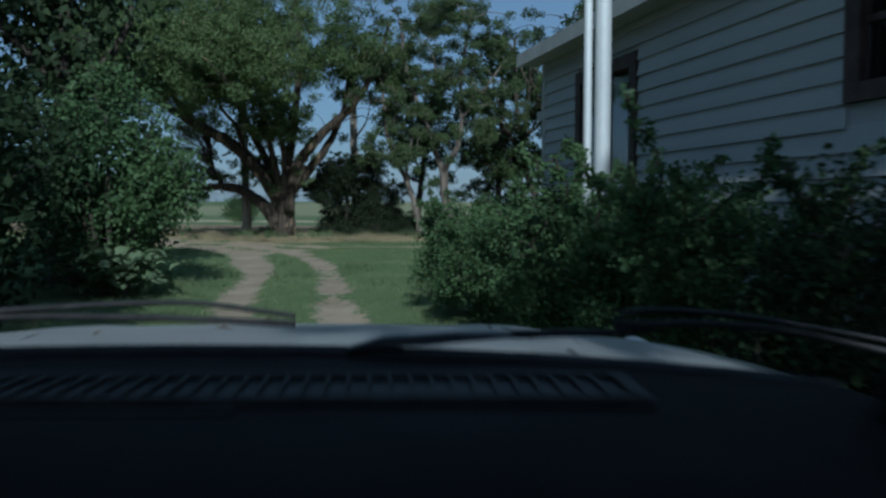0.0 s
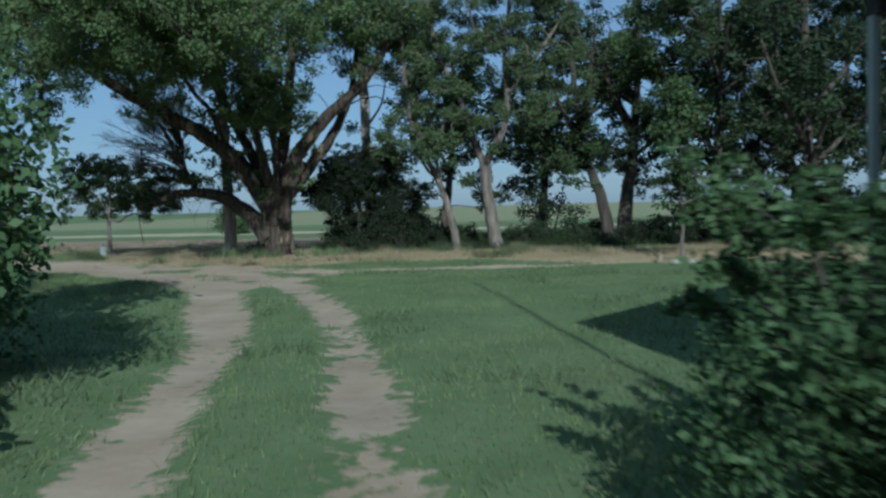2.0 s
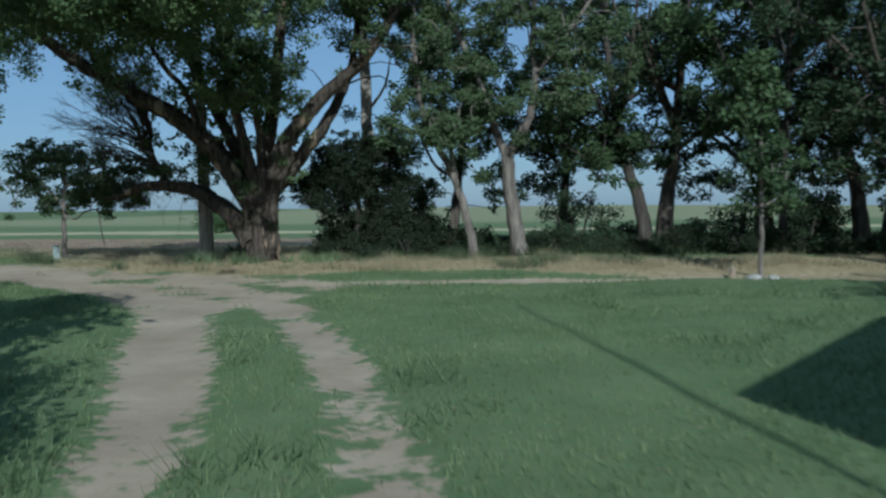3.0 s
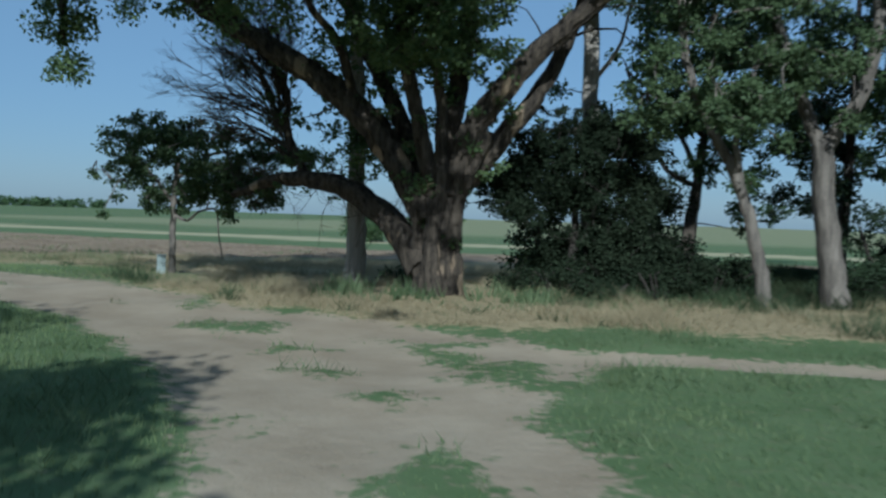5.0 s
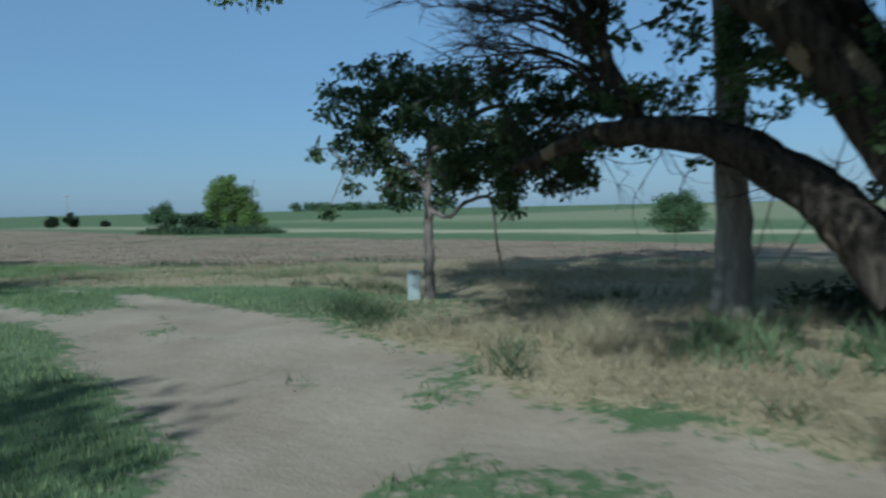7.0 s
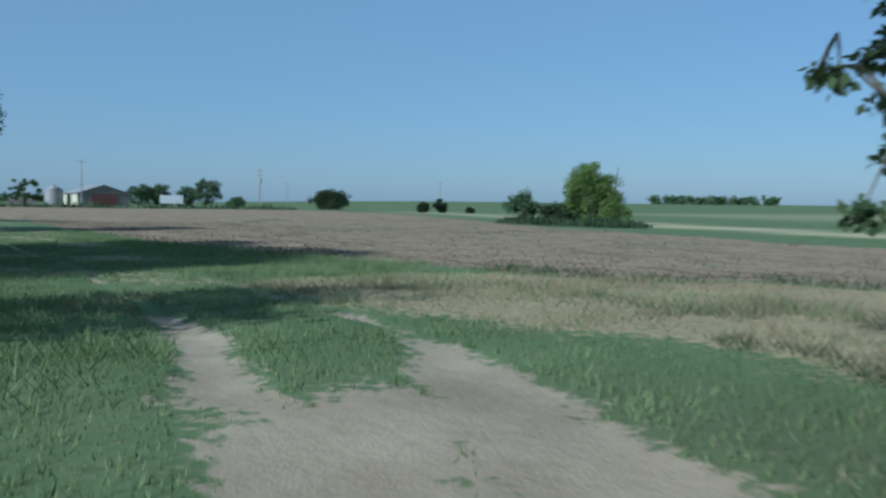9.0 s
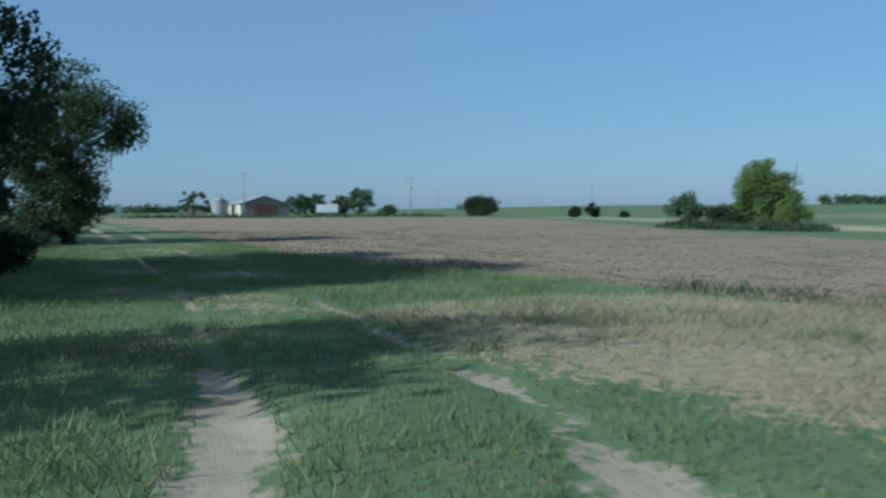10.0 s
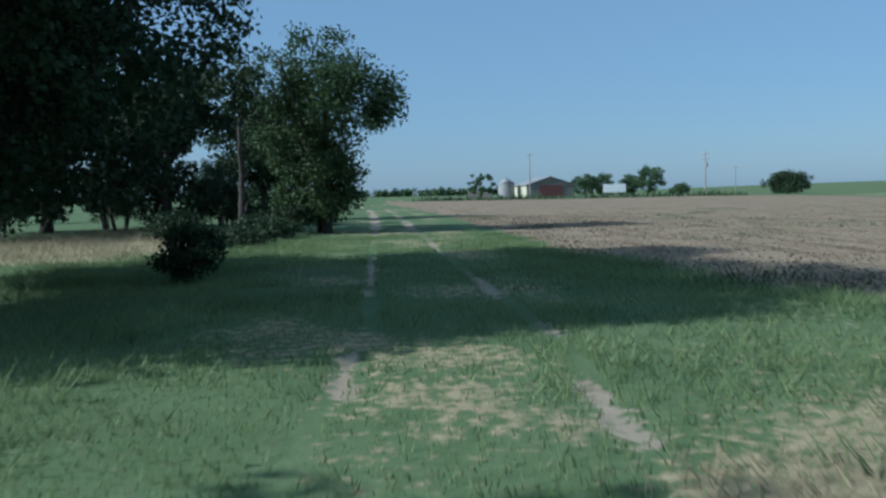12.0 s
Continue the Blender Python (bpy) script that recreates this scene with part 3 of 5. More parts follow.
    cl += boughs((2.3, -0.5, 7.2), (2.4, 1.6, 1.1), 12, rng, 9, 0.9, (0.25, 0.48))
    cl += boughs((-6.4, -0.7, 7.2), (2.4, 1.6, 1.5), 14, rng, 9, 0.9, (0.24, 0.46))
    cl += boughs((-7.2, -1.2, 5.9), (1.0, 0.9, 1.1), 5, rng, 8, 0.7, (0.22, 0.4))
    cl += cloud((-6.6, -1.1, 4.2), (0.45, 0.5, 0.75), 13, rng, 0.2, size=(0.2, 0.38))
    cl += cloud((-3.4, 0.9, 3.2), (0.4, 0.35, 0.9), 9, rng, 0.2, size=(0.12, 0.24))
    cl += cloud((-2.7, 0.7, 2.2), (1.3, 0.4, 0.35), 16, rng, 0.1, size=(0.08, 0.2))
    cl += boughs((0.0, -0.3, 4.3), (1.1, 0.6, 1.3), 13, rng, 8, 0.5, (0.14, 0.3))
    cl += boughs((-1.0, 0.3, 4.6), (0.9, 0.6, 1.1), 8, rng, 8, 0.5, (0.14, 0.3))
    cl += boughs((-1.6, 0.8, 2.9), (1.0, 0.4, 0.7), 8, rng, 7, 0.4, (0.1, 0.22))
    cl += cloud((-1.3, 0.4, 2.5), (0.8, 0.4, 0.8), 10, rng, 0.1, size=(0.12, 0.24))
    cl += clinging(limbs, rng, 0.4, (0.06, 0.17), 1.0)
    ob = make_tree("spreading_tree", on_ground(-6.05, 29.75), limbs, cl, "huge old spreading tree with split leaning limbs and green crown", 12,
                   M_BARK_OLD, M_LEAF_BIG, per=130, size=0.078, twig=0.013, group="trees along the yard edge")
    # bare twigs fanning out above the low limb
    tw = []
    for k in range(70):
        z0 = 2.2 + 2.2 * rng.random()
        a = np.array([np.interp(z0, [2.2, 3.0, 3.7, 4.4], [-3.05, -3.4, -3.3, -3.9]), np.interp(z0, [2.2, 4.4], [0.8, 1.1]), z0])
        up = radians(rng.uniform(15, 95))
        ln = 1.0 + 1.0 * rng.random()
        d = np.array([-0.9 * math.cos(up), -0.38 * math.cos(up) + 0.25 * rng.normal(), math.sin(up)])
        path = smooth_path([a, a + d * ln * 0.4 + [0, 0, 0.1], a + d * ln * 0.75 + rng.normal(size=3) * 0.06, a + d * ln + rng.normal(size=3) * 0.1 - [0, 0, 0.08]], 4)
        tw.append(tube(path, np.linspace(0.019, 0.005, len(path)), 4))
        for _ in range(9):
            p = path[rng.integers(3, len(path))]
            e = p + (unit(d + rng.normal(size=3) * 0.55)) * (0.25 + 0.45 * rng.random())
            m = (p + e) / 2 + rng.normal(size=3) * 0.03
            tw.append(tube(smooth_path([p, m, e], 2), np.linspace(0.0065, 0.003, 5), 3))
            for _ in range(3):
                g = e + unit(d + rng.normal(size=3) * 0.8) * (0.1 + 0.2 * rng.random())
                tw.append(tube(smooth_path([m, (m + e) / 2 + rng.normal(size=3) * 0.02, g], 2), np.linspace(0.004, 0.002, 5), 3))
    low = smooth_path(limbs[2][1], 6)
    for k in range(46):                         # dead twigs hanging from the low limb
        p = low[rng.integers(8, len(low))]
        d = unit(rng.normal(size=3) * [0.7, 0.7, 0.4] + [0, 0, -0.35 if k % 3 else 0.9])
        ln = 0.3 + 0.7 * rng.random()
        e = p + d * ln
        m = p + d * ln * 0.5 + [0, 0, 0.1] + rng.normal(size=3) * 0.06
        path = smooth_path([p, m, e], 3)
        tw.append(tube(path, np.linspace(0.012, 0.003, len(path)), 4))
        for _ in range(5):
            q = path[rng.integers(2, len(path))]
            g = q + unit(d + rng.normal(size=3) * 0.7) * (0.12 + 0.3 * rng.random())
            tw.append(tube(smooth_path([q, (q + g) / 2 + rng.normal(size=3) * 0.03, g], 2), np.linspace(0.005, 0.002, 5), 3))
    tagged(piece("dead_twig_tangle", tubes_mesh("dead_twig_tangle", tw, M_BARK), ob, "bare grey twigs"), kind="stuff")
    return ob


big_tree()

# straight trunk behind the big tree
rng = R(21)
make_tree("straight_tree", on_ground(-8.15, 31.5), [
    ("trunk", [(0, 0, -0.2), (0, 0, 1.5), (-0.05, 0, 3.2), (-0.1, 0.05, 5.0), (-0.2, 0.1, 8.2)], 0.195, 0.1),
    ("limb", [(0.05, 0, 2.6), (0.5, 0.1, 2.9), (0.8, 0.1, 3.5)], 0.06, 0.02),
    ("limb", [(-0.1, 0, 5.0), (-0.8, 0.3, 6.0), (-1.4, 0.6, 7.2)], 0.08, 0.03)],
    cloud((-0.5, 0.3, 8.2), (2.6, 2.2, 1.7), 50, rng, 0.3) + cloud((0.3, 0.2, 4.4), (0.7, 0.6, 0.9), 8, rng, 0.2, size=(0.3, 0.5)) + cloud((-0.8, 0.2, 3.4), (0.6, 0.5, 0.8), 7, rng, 0.2, size=(0.25, 0.4)),
    "straight pale trunk standing behind the big tree", 22, M_BARK_BARE, M_LEAF_ELM, group="trees along the yard edge", size=0.15)

# low drooping tree by the utility box
rng = R(31)
make_tree("drooping_tree", on_ground(-12.2, 31.6), [
    ("trunk", [(0, 0, -0.15), (0.01, 0, 0.8), (0.0, 0.02, 1.5), (0.1, 0, 2.3)], 0.075, 0.05),
    ("limb", [(0.0, 0, 1.5), (-0.5, -0.1, 2.1), (-0.9, -0.2, 2.5)], 0.04, 0.015),
    ("limb", [(0.05, 0, 1.2), (0.35, 0, 1.12), (0.6, 0, 1.3), (0.95, 0.05, 1.35), (1.05, 0, 0.9), (1.15, 0, 0.35)], 0.035, 0.012),
    ("limb", [(0.1, 0, 2.0), (0.8, 0.1, 2.5), (1.6, 0.1, 2.5)], 0.05, 0.015)],
    boughs((-0.2, 0, 2.85), (0.8, 0.7, 0.45), 8, rng, 7, 0.42, (0.14, 0.27)) + boughs((-1.2, -0.1, 2.1), (0.4, 0.5, 0.55), 6, rng, 7, 0.36, (0.12, 0.22), hang=0.9) + boughs((0.1, 0, 1.9), (0.6, 0.6, 0.5), 6, rng, 7, 0.4, (0.13, 0.25), hang=0.8)
    + boughs((1.1, 0.1, 2.3), (0.9, 0.7, 0.6), 9, rng, 7, 0.42, (0.14, 0.26)) + boughs((1.6, 0.1, 1.75), (0.8, 0.6, 0.4), 7, rng, 7, 0.4, (0.13, 0.25), hang=0.8) + boughs((2.3, 0.2, 2.3), (0.5, 0.5, 0.5), 4, rng, 6, 0.4, (0.12, 0.24)),
    "small drooping tree with crooked hanging branch", 32, M_BARK_PALE, M_LEAF_ELM, per=85, size=0.075, group="trees along the yard edge", droop=0.9)

# cedar thicket
rng = R(41)
make_tree("cedar", on_ground(-3.95, 31.4), [("trunk", [(0, 0, -0.15), (0.05, 0, 1.2), (0, 0, 3.0)], 0.12, 0.03), ("trunk", [(0.5, 0, -0.1), (0.7, 0.1, 1.0), (1.0, 0.1, 2.4)], 0.08, 0.02)],
          cloud((0.0, 0, 1.95), (1.5, 1.1, 1.1), 96, rng, 0.05, size=(0.18, 0.42)) + cloud((0.3, 0.1, 2.9), (1.1, 0.8, 0.6), 20, rng, 0.1, size=(0.16, 0.34)) + cloud((-1.1, -0.1, 1.9), (0.7, 0.6, 0.6), 16, rng, 0.1, size=(0.2, 0.4))
          + cloud((1.1, 0, 2.0), (0.8, 0.8, 1.3), 34, rng, 0.1, size=(0.22, 0.42)) + cloud((0.7, 0.1, 0.8), (1.5, 0.8, 0.7), 46, rng, 0.1, size=(0.2, 0.4)) + boughs((0.0, -0.1, 2.0), (1.75, 1.1, 1.2), 32, rng, 6, 0.36, (0.06, 0.15), shell=0.8),
          "dark bushy cedar beneath the tall trees", 42, M_BARK_DARK, M_LEAF_CEDAR, per=190, size=0.058, droop=0.1, twig=0.006, group="trees along the yard edge")

# pale dead snag rising out of the cedar
make_tree("dead_snag", on_ground(-3.75, 32.1), [("trunk", [(0.1, 0, -0.1), (0.05, 0, 2.0), (0, 0, 4.0), (-0.1, 0, 6.9)], 0.17, 0.13), ("limb", [(0.0, 0, 3.9), (0.5, 0, 4.6), (0.7, 0, 5.4)], 0.05, 0.02)],
          [], "pale barkless dead trunk rising from the cedar", 43, M_BARK_BARE, M_LEAF_ELM, per=0, group="trees along the yard edge")

# leaning pale tree and forked tree
rng = R(51)
make_tree("leaning_tree", on_ground(-0.8, 30.0), [
    ("trunk", [(0.05, 0, -0.15), (-0.1, 0, 0.8), (-0.42, 0, 1.9), (-0.9, 0.1, 2.9), (-1.3, 0.2, 4.0), (-1.5, 0.3, 6.0)], 0.125, 0.06),
    ("limb", [(-0.42, 0, 1.9), (-0.5, -0.1, 2.8), (-0.3, -0.2, 3.6)], 0.07, 0.025)],
    boughs((-1.0, -0.2, 5.6), (1.5, 1.3, 2.0), 9, rng, 7, 0.75, (0.22, 0.42)) + boughs((-0.9, -0.5, 3.5), (1.1, 0.7, 1.0), 6, rng, 7, 0.55, (0.18, 0.34)) + boughs((-0.3, -0.6, 4.0), (0.8, 0.5, 0.6), 3, rng, 7, 0.5, (0.16, 0.3)),
    "slender pale-barked tree leaning over the grass", 52, M_BARK_PALE, M_LEAF_ELM, group="trees along the yard edge", per=190, size=0.075)
rng = R(53)
make_tree("forked_tree", on_ground(0.3, 30.5), [
    ("trunk", [(0.12, 0, -0.2), (0.0, 0, 0.8), (-0.15, 0, 1.8), (-0.2, 0, 2.7)], 0.2, 0.16),
    ("limb", [(-0.22, 0, 2.5), (-0.6, 0, 3.5), (-0.95, 0.1, 4.6), (-1.6, 0.1, 6.2), (-1.9, 0, 8.4)], 0.12, 0.05),
    ("limb", [(-0.18, 0, 2.6), (0.3, -0.05, 3.4), (0.5, -0.1, 4.4), (0.5, -0.1, 6.2), (0.9, 0, 8.8)], 0.13, 0.05),
    ("limb", [(0.5, -0.1, 4.6), (1.3, 0, 5.6), (2.2, 0.1, 6.8)], 0.09, 0.03)],
    boughs((-0.2, 0, 7.4), (2.8, 2.0, 2.4), 26, rng, 9, 0.95, (0.22, 0.42)) + boughs((0.6, -0.5, 5.6), (0.9, 0.5, 0.9), 4, rng, 7, 0.5, (0.16, 0.3)) + boughs((-1.3, -0.6, 5.3), (1.2, 0.7, 0.8), 4, rng, 7, 0.6, (0.18, 0.34)) + boughs((1.9, -0.6, 4.7), (1.3, 0.9, 1.1), 6, rng, 7, 0.65, (0.18, 0.36)),
    "forked tree with pale furrowed bark and high crown", 54, M_BARK_PALE, M_LEAF_ELM, group="trees along the yard edge", per=190, size=0.075)

# windbreak trees beside the house
for k, (x, y, hgt, wid, lean, r0, seed) in enumerate([(4.1, 33.0, 9.5, 2.6, -0.25, 0.2, 61), (4.6, 33.3, 10.5, 2.8, 0.12, 0.24, 62), (9.0, 38.0, 12, 3.6, 0.0, 0.3, 63),
                                                      (6.9, 30.2, 9.5, 2.4, 0.03, 0.1, 64), (8.4, 27.0, 12, 3.2, -0.03, 0.2, 65), (11.2, 35.5, 11, 3.4, -0.18, 0.26, 66),
                                                      (12.0, 35.8, 10, 3.2, 0.2, 0.2, 67), (13.2, 29.0, 12, 3.6, 0.0, 0.28, 68), (16.5, 37.0, 12, 4.0, 0.0, 0.3, 69), (2.2, 38.5, 9.0, 2.6, 0.05, 0.2, 70), (-1.6, 37.0, 8.0, 2.7, 0.1, 0.18, 71)]):
    rng = R(seed)
    fork = 2.2 + 1.2 * rng.random()
    tx = lean * fork
    limbs = [("trunk", [(0, 0, -0.2), (tx * 0.35, 0, fork * 0.5), (tx, 0, fork), (tx * 1.6, 0.1, hgt * 0.55), (tx * 1.8, 0.1, hgt * 0.86)], r0, r0 * 0.22)]
    for _ in range(6):
        a, z0 = rng.uniform(0, 6.28), fork * (0.75 + 0.9 * rng.random())
        ln = wid * (0.6 + 0.4 * rng.random())
        p0 = np.array([np.interp(z0, [0, fork, hgt * 0.55], [0, tx, tx * 1.6]), 0.02, z0])
        d = np.array([math.cos(a), math.sin(a), 0])
        limbs.append(("limb", [p0, p0 + d * ln * 0.4 + [0, 0, 0.6 + rng.random()], p0 + d * ln * 0.8 + [0, 0, 1.4 + 1.8 * rng.random()]], r0 * 0.4, 0.03))
    cl = boughs((tx * 1.5, 0, hgt * 0.66), (wid, wid * 0.9, hgt * 0.36), int((7.5 if k > 2 else 5) * wid), rng, 8, 0.9, (0.24, 0.5))
    cl += boughs((tx - 0.3, -0.6, fork + 0.8), (wid * 0.8, wid * 0.7, 1.0), int(2.2 * wid), rng, 8, 0.65, (0.22, 0.42))
    cl += boughs((tx * 0.6, 0.3, fork - 0.4), (wid * 0.8, wid * 0.7, 0.7), int(1.2 * wid), rng, 7, 0.55, (0.2, 0.36))
    # most of the row takes the leaf tone darkened for shade
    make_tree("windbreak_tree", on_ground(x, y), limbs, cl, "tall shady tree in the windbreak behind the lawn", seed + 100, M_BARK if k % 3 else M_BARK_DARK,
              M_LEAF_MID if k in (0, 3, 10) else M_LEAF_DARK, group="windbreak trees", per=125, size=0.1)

# pale sapling with an evergreen top, on the lawn edge
rng = R(81)
make_tree("sapling", on_ground(4.8, 25.3), [("trunk", [(0, 0, -0.1), (0.02, 0, 1.2), (0.0, 0, 2.4), (0.02, 0, 4.2)], 0.05, 0.02)],
          [(np.array([rng.normal() * 0.5 * (1 - (z - 1.3) / 3.4), rng.normal() * 0.5 * (1 - (z - 1.3) / 3.4), z]), 0.28) for z in np.linspace(1.35, 4.3, 44)],
          "young slender evergreen with bare pale lower trunk", 82, M_BARK_PALE, M_LEAF_MID, per=90, size=0.1, droop=0.7, squash=0.5)


def rock(name, at, size, material, label, seed, category="stone"):
    bm = bmesh.new()
    bmesh.ops.create_icosphere(bm, subdivisions=2, radius=1)
    for v in bm.verts:
        v.co = Vector([c * s for c, s in zip(v.co, size)]) * (1 + 0.2 * noise.noise(v.co * 1.7 + Vector((seed, 0, 0))))
    me = bpy.data.meshes.new(name)
    bm.to_mesh(me)
    bm.free()
    me.materials.append(material)
    ob = new(name, me)
    ob.matrix_basis = at
    return tagged(ob, label, category)


M_STONE = surf("pale stone", (0.24, 0.23, 0.2), (0.36, 0.34, 0.3), 5, 0.9, 0.5)
M_TAN = surf("tan weathered wood", (0.16, 0.125, 0.085), (0.27, 0.215, 0.15), 6, 0.9, 0.6)
rock("pale_stone", on_ground(4.6, 25.05) @ pose(0, 0, 0.03), (0.17, 0.12, 0.07), M_STONE, "pale flat stone at the foot of the sapling", 3)
rock("pale_stone", on_ground(4.95, 25.0) @ pose(0, 0, 0.03), (0.12, 0.1, 0.06), M_STONE, "small pale stone at the foot of the sapling", 4)
rock("stump", on_ground(4.3, 25.4) @ pose(0, 0, 0.08), (0.08, 0.08, 0.18), M_TAN, "tan weathered stump on the lawn edge", 5, "stump")

# low undergrowth in the shade behind the trees


def shrub(name, at, radii, n, label, seed, leaf, per=90, size=0.1, clump=(0.25, 0.45), group="", bark=None, lift=0.55, stems=5, category="shrub", shoots=0):
    rng = R(seed)
    rx, ry, rz = radii
    cl = [(c, r) for c, r in cloud((0, 0, rz * lift), (rx, ry, rz * (1 - lift) * 1.05 if lift > 0.5 else rz * 0.5), n, rng, 0.25, low=-0.9, size=clump) if c[2] > 0.1]
    for _ in range(shoots):                    # arching sprays beyond the dense part
        a, up = rng.uniform(0, 6.28), rng.uniform(0.2, 1.0)
        p = np.array([math.cos(a) * rx * 0.75, math.sin(a) * ry * 0.75, rz * (0.45 + 0.45 * up)])
        d = np.array([math.cos(a) * 0.5, math.sin(a) * 0.5, 0.35 + 0.75 * up]) * (0.22 + 0.28 * rng.random())
        for k in range(7):
            t = (k + 1) / 7
            cl.append((p + d * t * 1.5 + [0, 0, -0.2 * t * t * t] + rng.normal(size=3) * 0.02, 0.07 - 0.035 * t))
    limbs = []
    for _ in range(stems):
        a = rng.uniform(0, 6.28)
        q = np.array([math.cos(a) * rx * 0.5, math.sin(a) * ry * 0.5, 0])
        limbs.append(("stem", [q * 0.3 + [0, 0, -0.08], q * 0.6 + [0, 0, rz * 0.35], q + [0, 0, rz * 0.75]], 0.03 + 0.012 * rz, 0.01))
    return make_tree(name, at, limbs, cl, label, seed + 7, bark or M_BARK_DARK, leaf, per=per, size=size, category=category, group=group, twig=0.012, crown_name="foliage")


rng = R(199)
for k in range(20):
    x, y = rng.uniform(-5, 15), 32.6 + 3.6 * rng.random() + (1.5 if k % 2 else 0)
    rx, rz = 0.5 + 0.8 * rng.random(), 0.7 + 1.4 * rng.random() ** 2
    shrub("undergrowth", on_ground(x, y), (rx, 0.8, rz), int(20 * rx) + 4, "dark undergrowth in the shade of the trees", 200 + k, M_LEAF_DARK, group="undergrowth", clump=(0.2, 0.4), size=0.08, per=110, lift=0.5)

# added row of dark brush that stands in for shadow on flat ground
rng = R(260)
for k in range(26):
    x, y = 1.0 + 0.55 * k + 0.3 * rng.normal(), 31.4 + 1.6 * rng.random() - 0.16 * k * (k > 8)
    shrub("undergrowth", on_ground(x, y), (0.55 + 0.3 * rng.random(), 0.6, 0.35 + 0.3 * rng.random()), 18, "low dark brush standing in for tree shade on the ground", 261 + k, M_LEAF_CEDAR if k % 3 else M_LEAF_DARK, group="undergrowth", clump=(0.14, 0.28), size=0.055, per=110, lift=0.5, stems=3)

# scrub at the tree feet, toned darker to carry the trees' shade
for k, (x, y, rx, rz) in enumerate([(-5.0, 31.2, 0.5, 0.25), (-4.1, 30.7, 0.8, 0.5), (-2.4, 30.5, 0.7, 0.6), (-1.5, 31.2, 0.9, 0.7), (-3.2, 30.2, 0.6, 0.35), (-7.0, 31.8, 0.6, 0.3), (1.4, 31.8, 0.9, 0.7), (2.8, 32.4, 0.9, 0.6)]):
    shrub("undergrowth", on_ground(x, y), (rx, 0.6, rz), int(22 * rx) + 4, "low brush and dead stems at the tree feet, tree shade in their tone", 230 + k, M_LEAF_CEDAR if k < 5 else M_LEAF_DARK, group="undergrowth", clump=(0.14, 0.3), size=0.055, per=110, lift=0.5)

# ---------------------------------------------------------------- shrubs along the drive
for k, (x, y, rx, ry, rz) in enumerate([(5.3, -2.6, 0.95, 1.1, 1.75), (4.75, -0.7, 0.95, 1.1, 1.7), (4.2, 1.2, 0.9, 1.1, 1.6), (3.6, 3.0, 0.9, 1.1, 1.6), (3.05, 4.9, 0.9, 1.1, 1.55),
                                       (3.2, 3.9, 0.75, 0.8, 1.5),
                                       (2.5, 6.8, 0.9, 1.1, 1.5), (2.1, 8.2, 0.9, 1.0, 1.5)]):
    # shrubs up to y = 2 take the shaded leaf tone, the rest the lit one
    shrub("hedge_shrub", on_ground(x, y), (rx, ry, rz), 85, "overgrown leafy green hedge shrub beside the house", 300 + k, M_LEAF_HEDGE if y > 2 else M_LEAF_SHADED, per=170, size=0.038, clump=(0.15, 0.3), group="hedge along the house", lift=0.5, shoots=18)
for k, (x, y, rx, ry, rz) in enumerate([(-1.5, 1.2, 1.0, 1.3, 2.9), (-2.7, 3.6, 1.35, 1.4, 3.7), (-4.3, 6.0, 1.3, 1.5, 3.6), (-5.1, 8.4, 1.3, 1.3, 3.7), (-4.1, 10.8, 1.4, 1.3, 3.6), (-4.9, 12.3, 1.2, 1.1, 2.2), (-5.6, 6.8, 1.6, 2.0, 4.4)]):
    # leaf tone picked per shrub, darker for those standing in shade
    shrub("tall_shrub", on_ground(x, y), (rx, ry, rz), 105, "tall dark leafy shrub beside the drive", 330 + k, M_LEAF_SHADED if k in (0, 1, 6) else M_LEAF_DARK if k < 4 else M_LEAF_HEDGE, per=125, size=0.085, clump=(0.28, 0.5), group="shrubs along the drive", lift=0.5, stems=6)
# shade trees over the shrubs and lawn, mostly unseen, several added to block sun
for k, (x, y, h, w) in enumerate([(-7.0, 4.5, 9, 2.8), (-10.0, 11.0, 8.5, 2.6), (-6.0, -2.6, 11, 3.2), (6.3, -9.3, 10.2, 2.4), (-19.6, 19.6, 7.8, 2.2), (-9.6, 12.6, 7.8, 1.9), (9.8, 9.6, 8.6, 2.6), (-5.4, 11.6, 6.6, 1.4), (-2.0, -4.6, 8.4, 2.1)]):
    rng = R(360 + k)
    make_tree("shade_tree", on_ground(x, y), [("trunk", [(0, 0, -0.2), (0.1, 0, 1.6), (0.1, 0.1, 4.0), (0.2, 0.2, h * 0.85)], 0.24, 0.06),
                                             ("limb", [(0.1, 0, 3.0), (1.2, 0.2, 4.4), (w * 0.8, 0.3, 5.4)], 0.1, 0.03), ("limb", [(0.1, 0, 3.4), (-1.0, -0.3, 4.8), (-w * 0.7, -0.4, 6.2)], 0.1, 0.03)],
              cloud((0.2, 0, h * 0.66), (w, w, h * 0.34), int(30 * w), rng, 0.3, size=(0.5, 0.9)), "dark dense tree placed beside the drive to cast shade", 370 + k, M_BARK_DARK, M_LEAF_DARK, per=85, size=0.19, group="yard trees", droop=0.8)


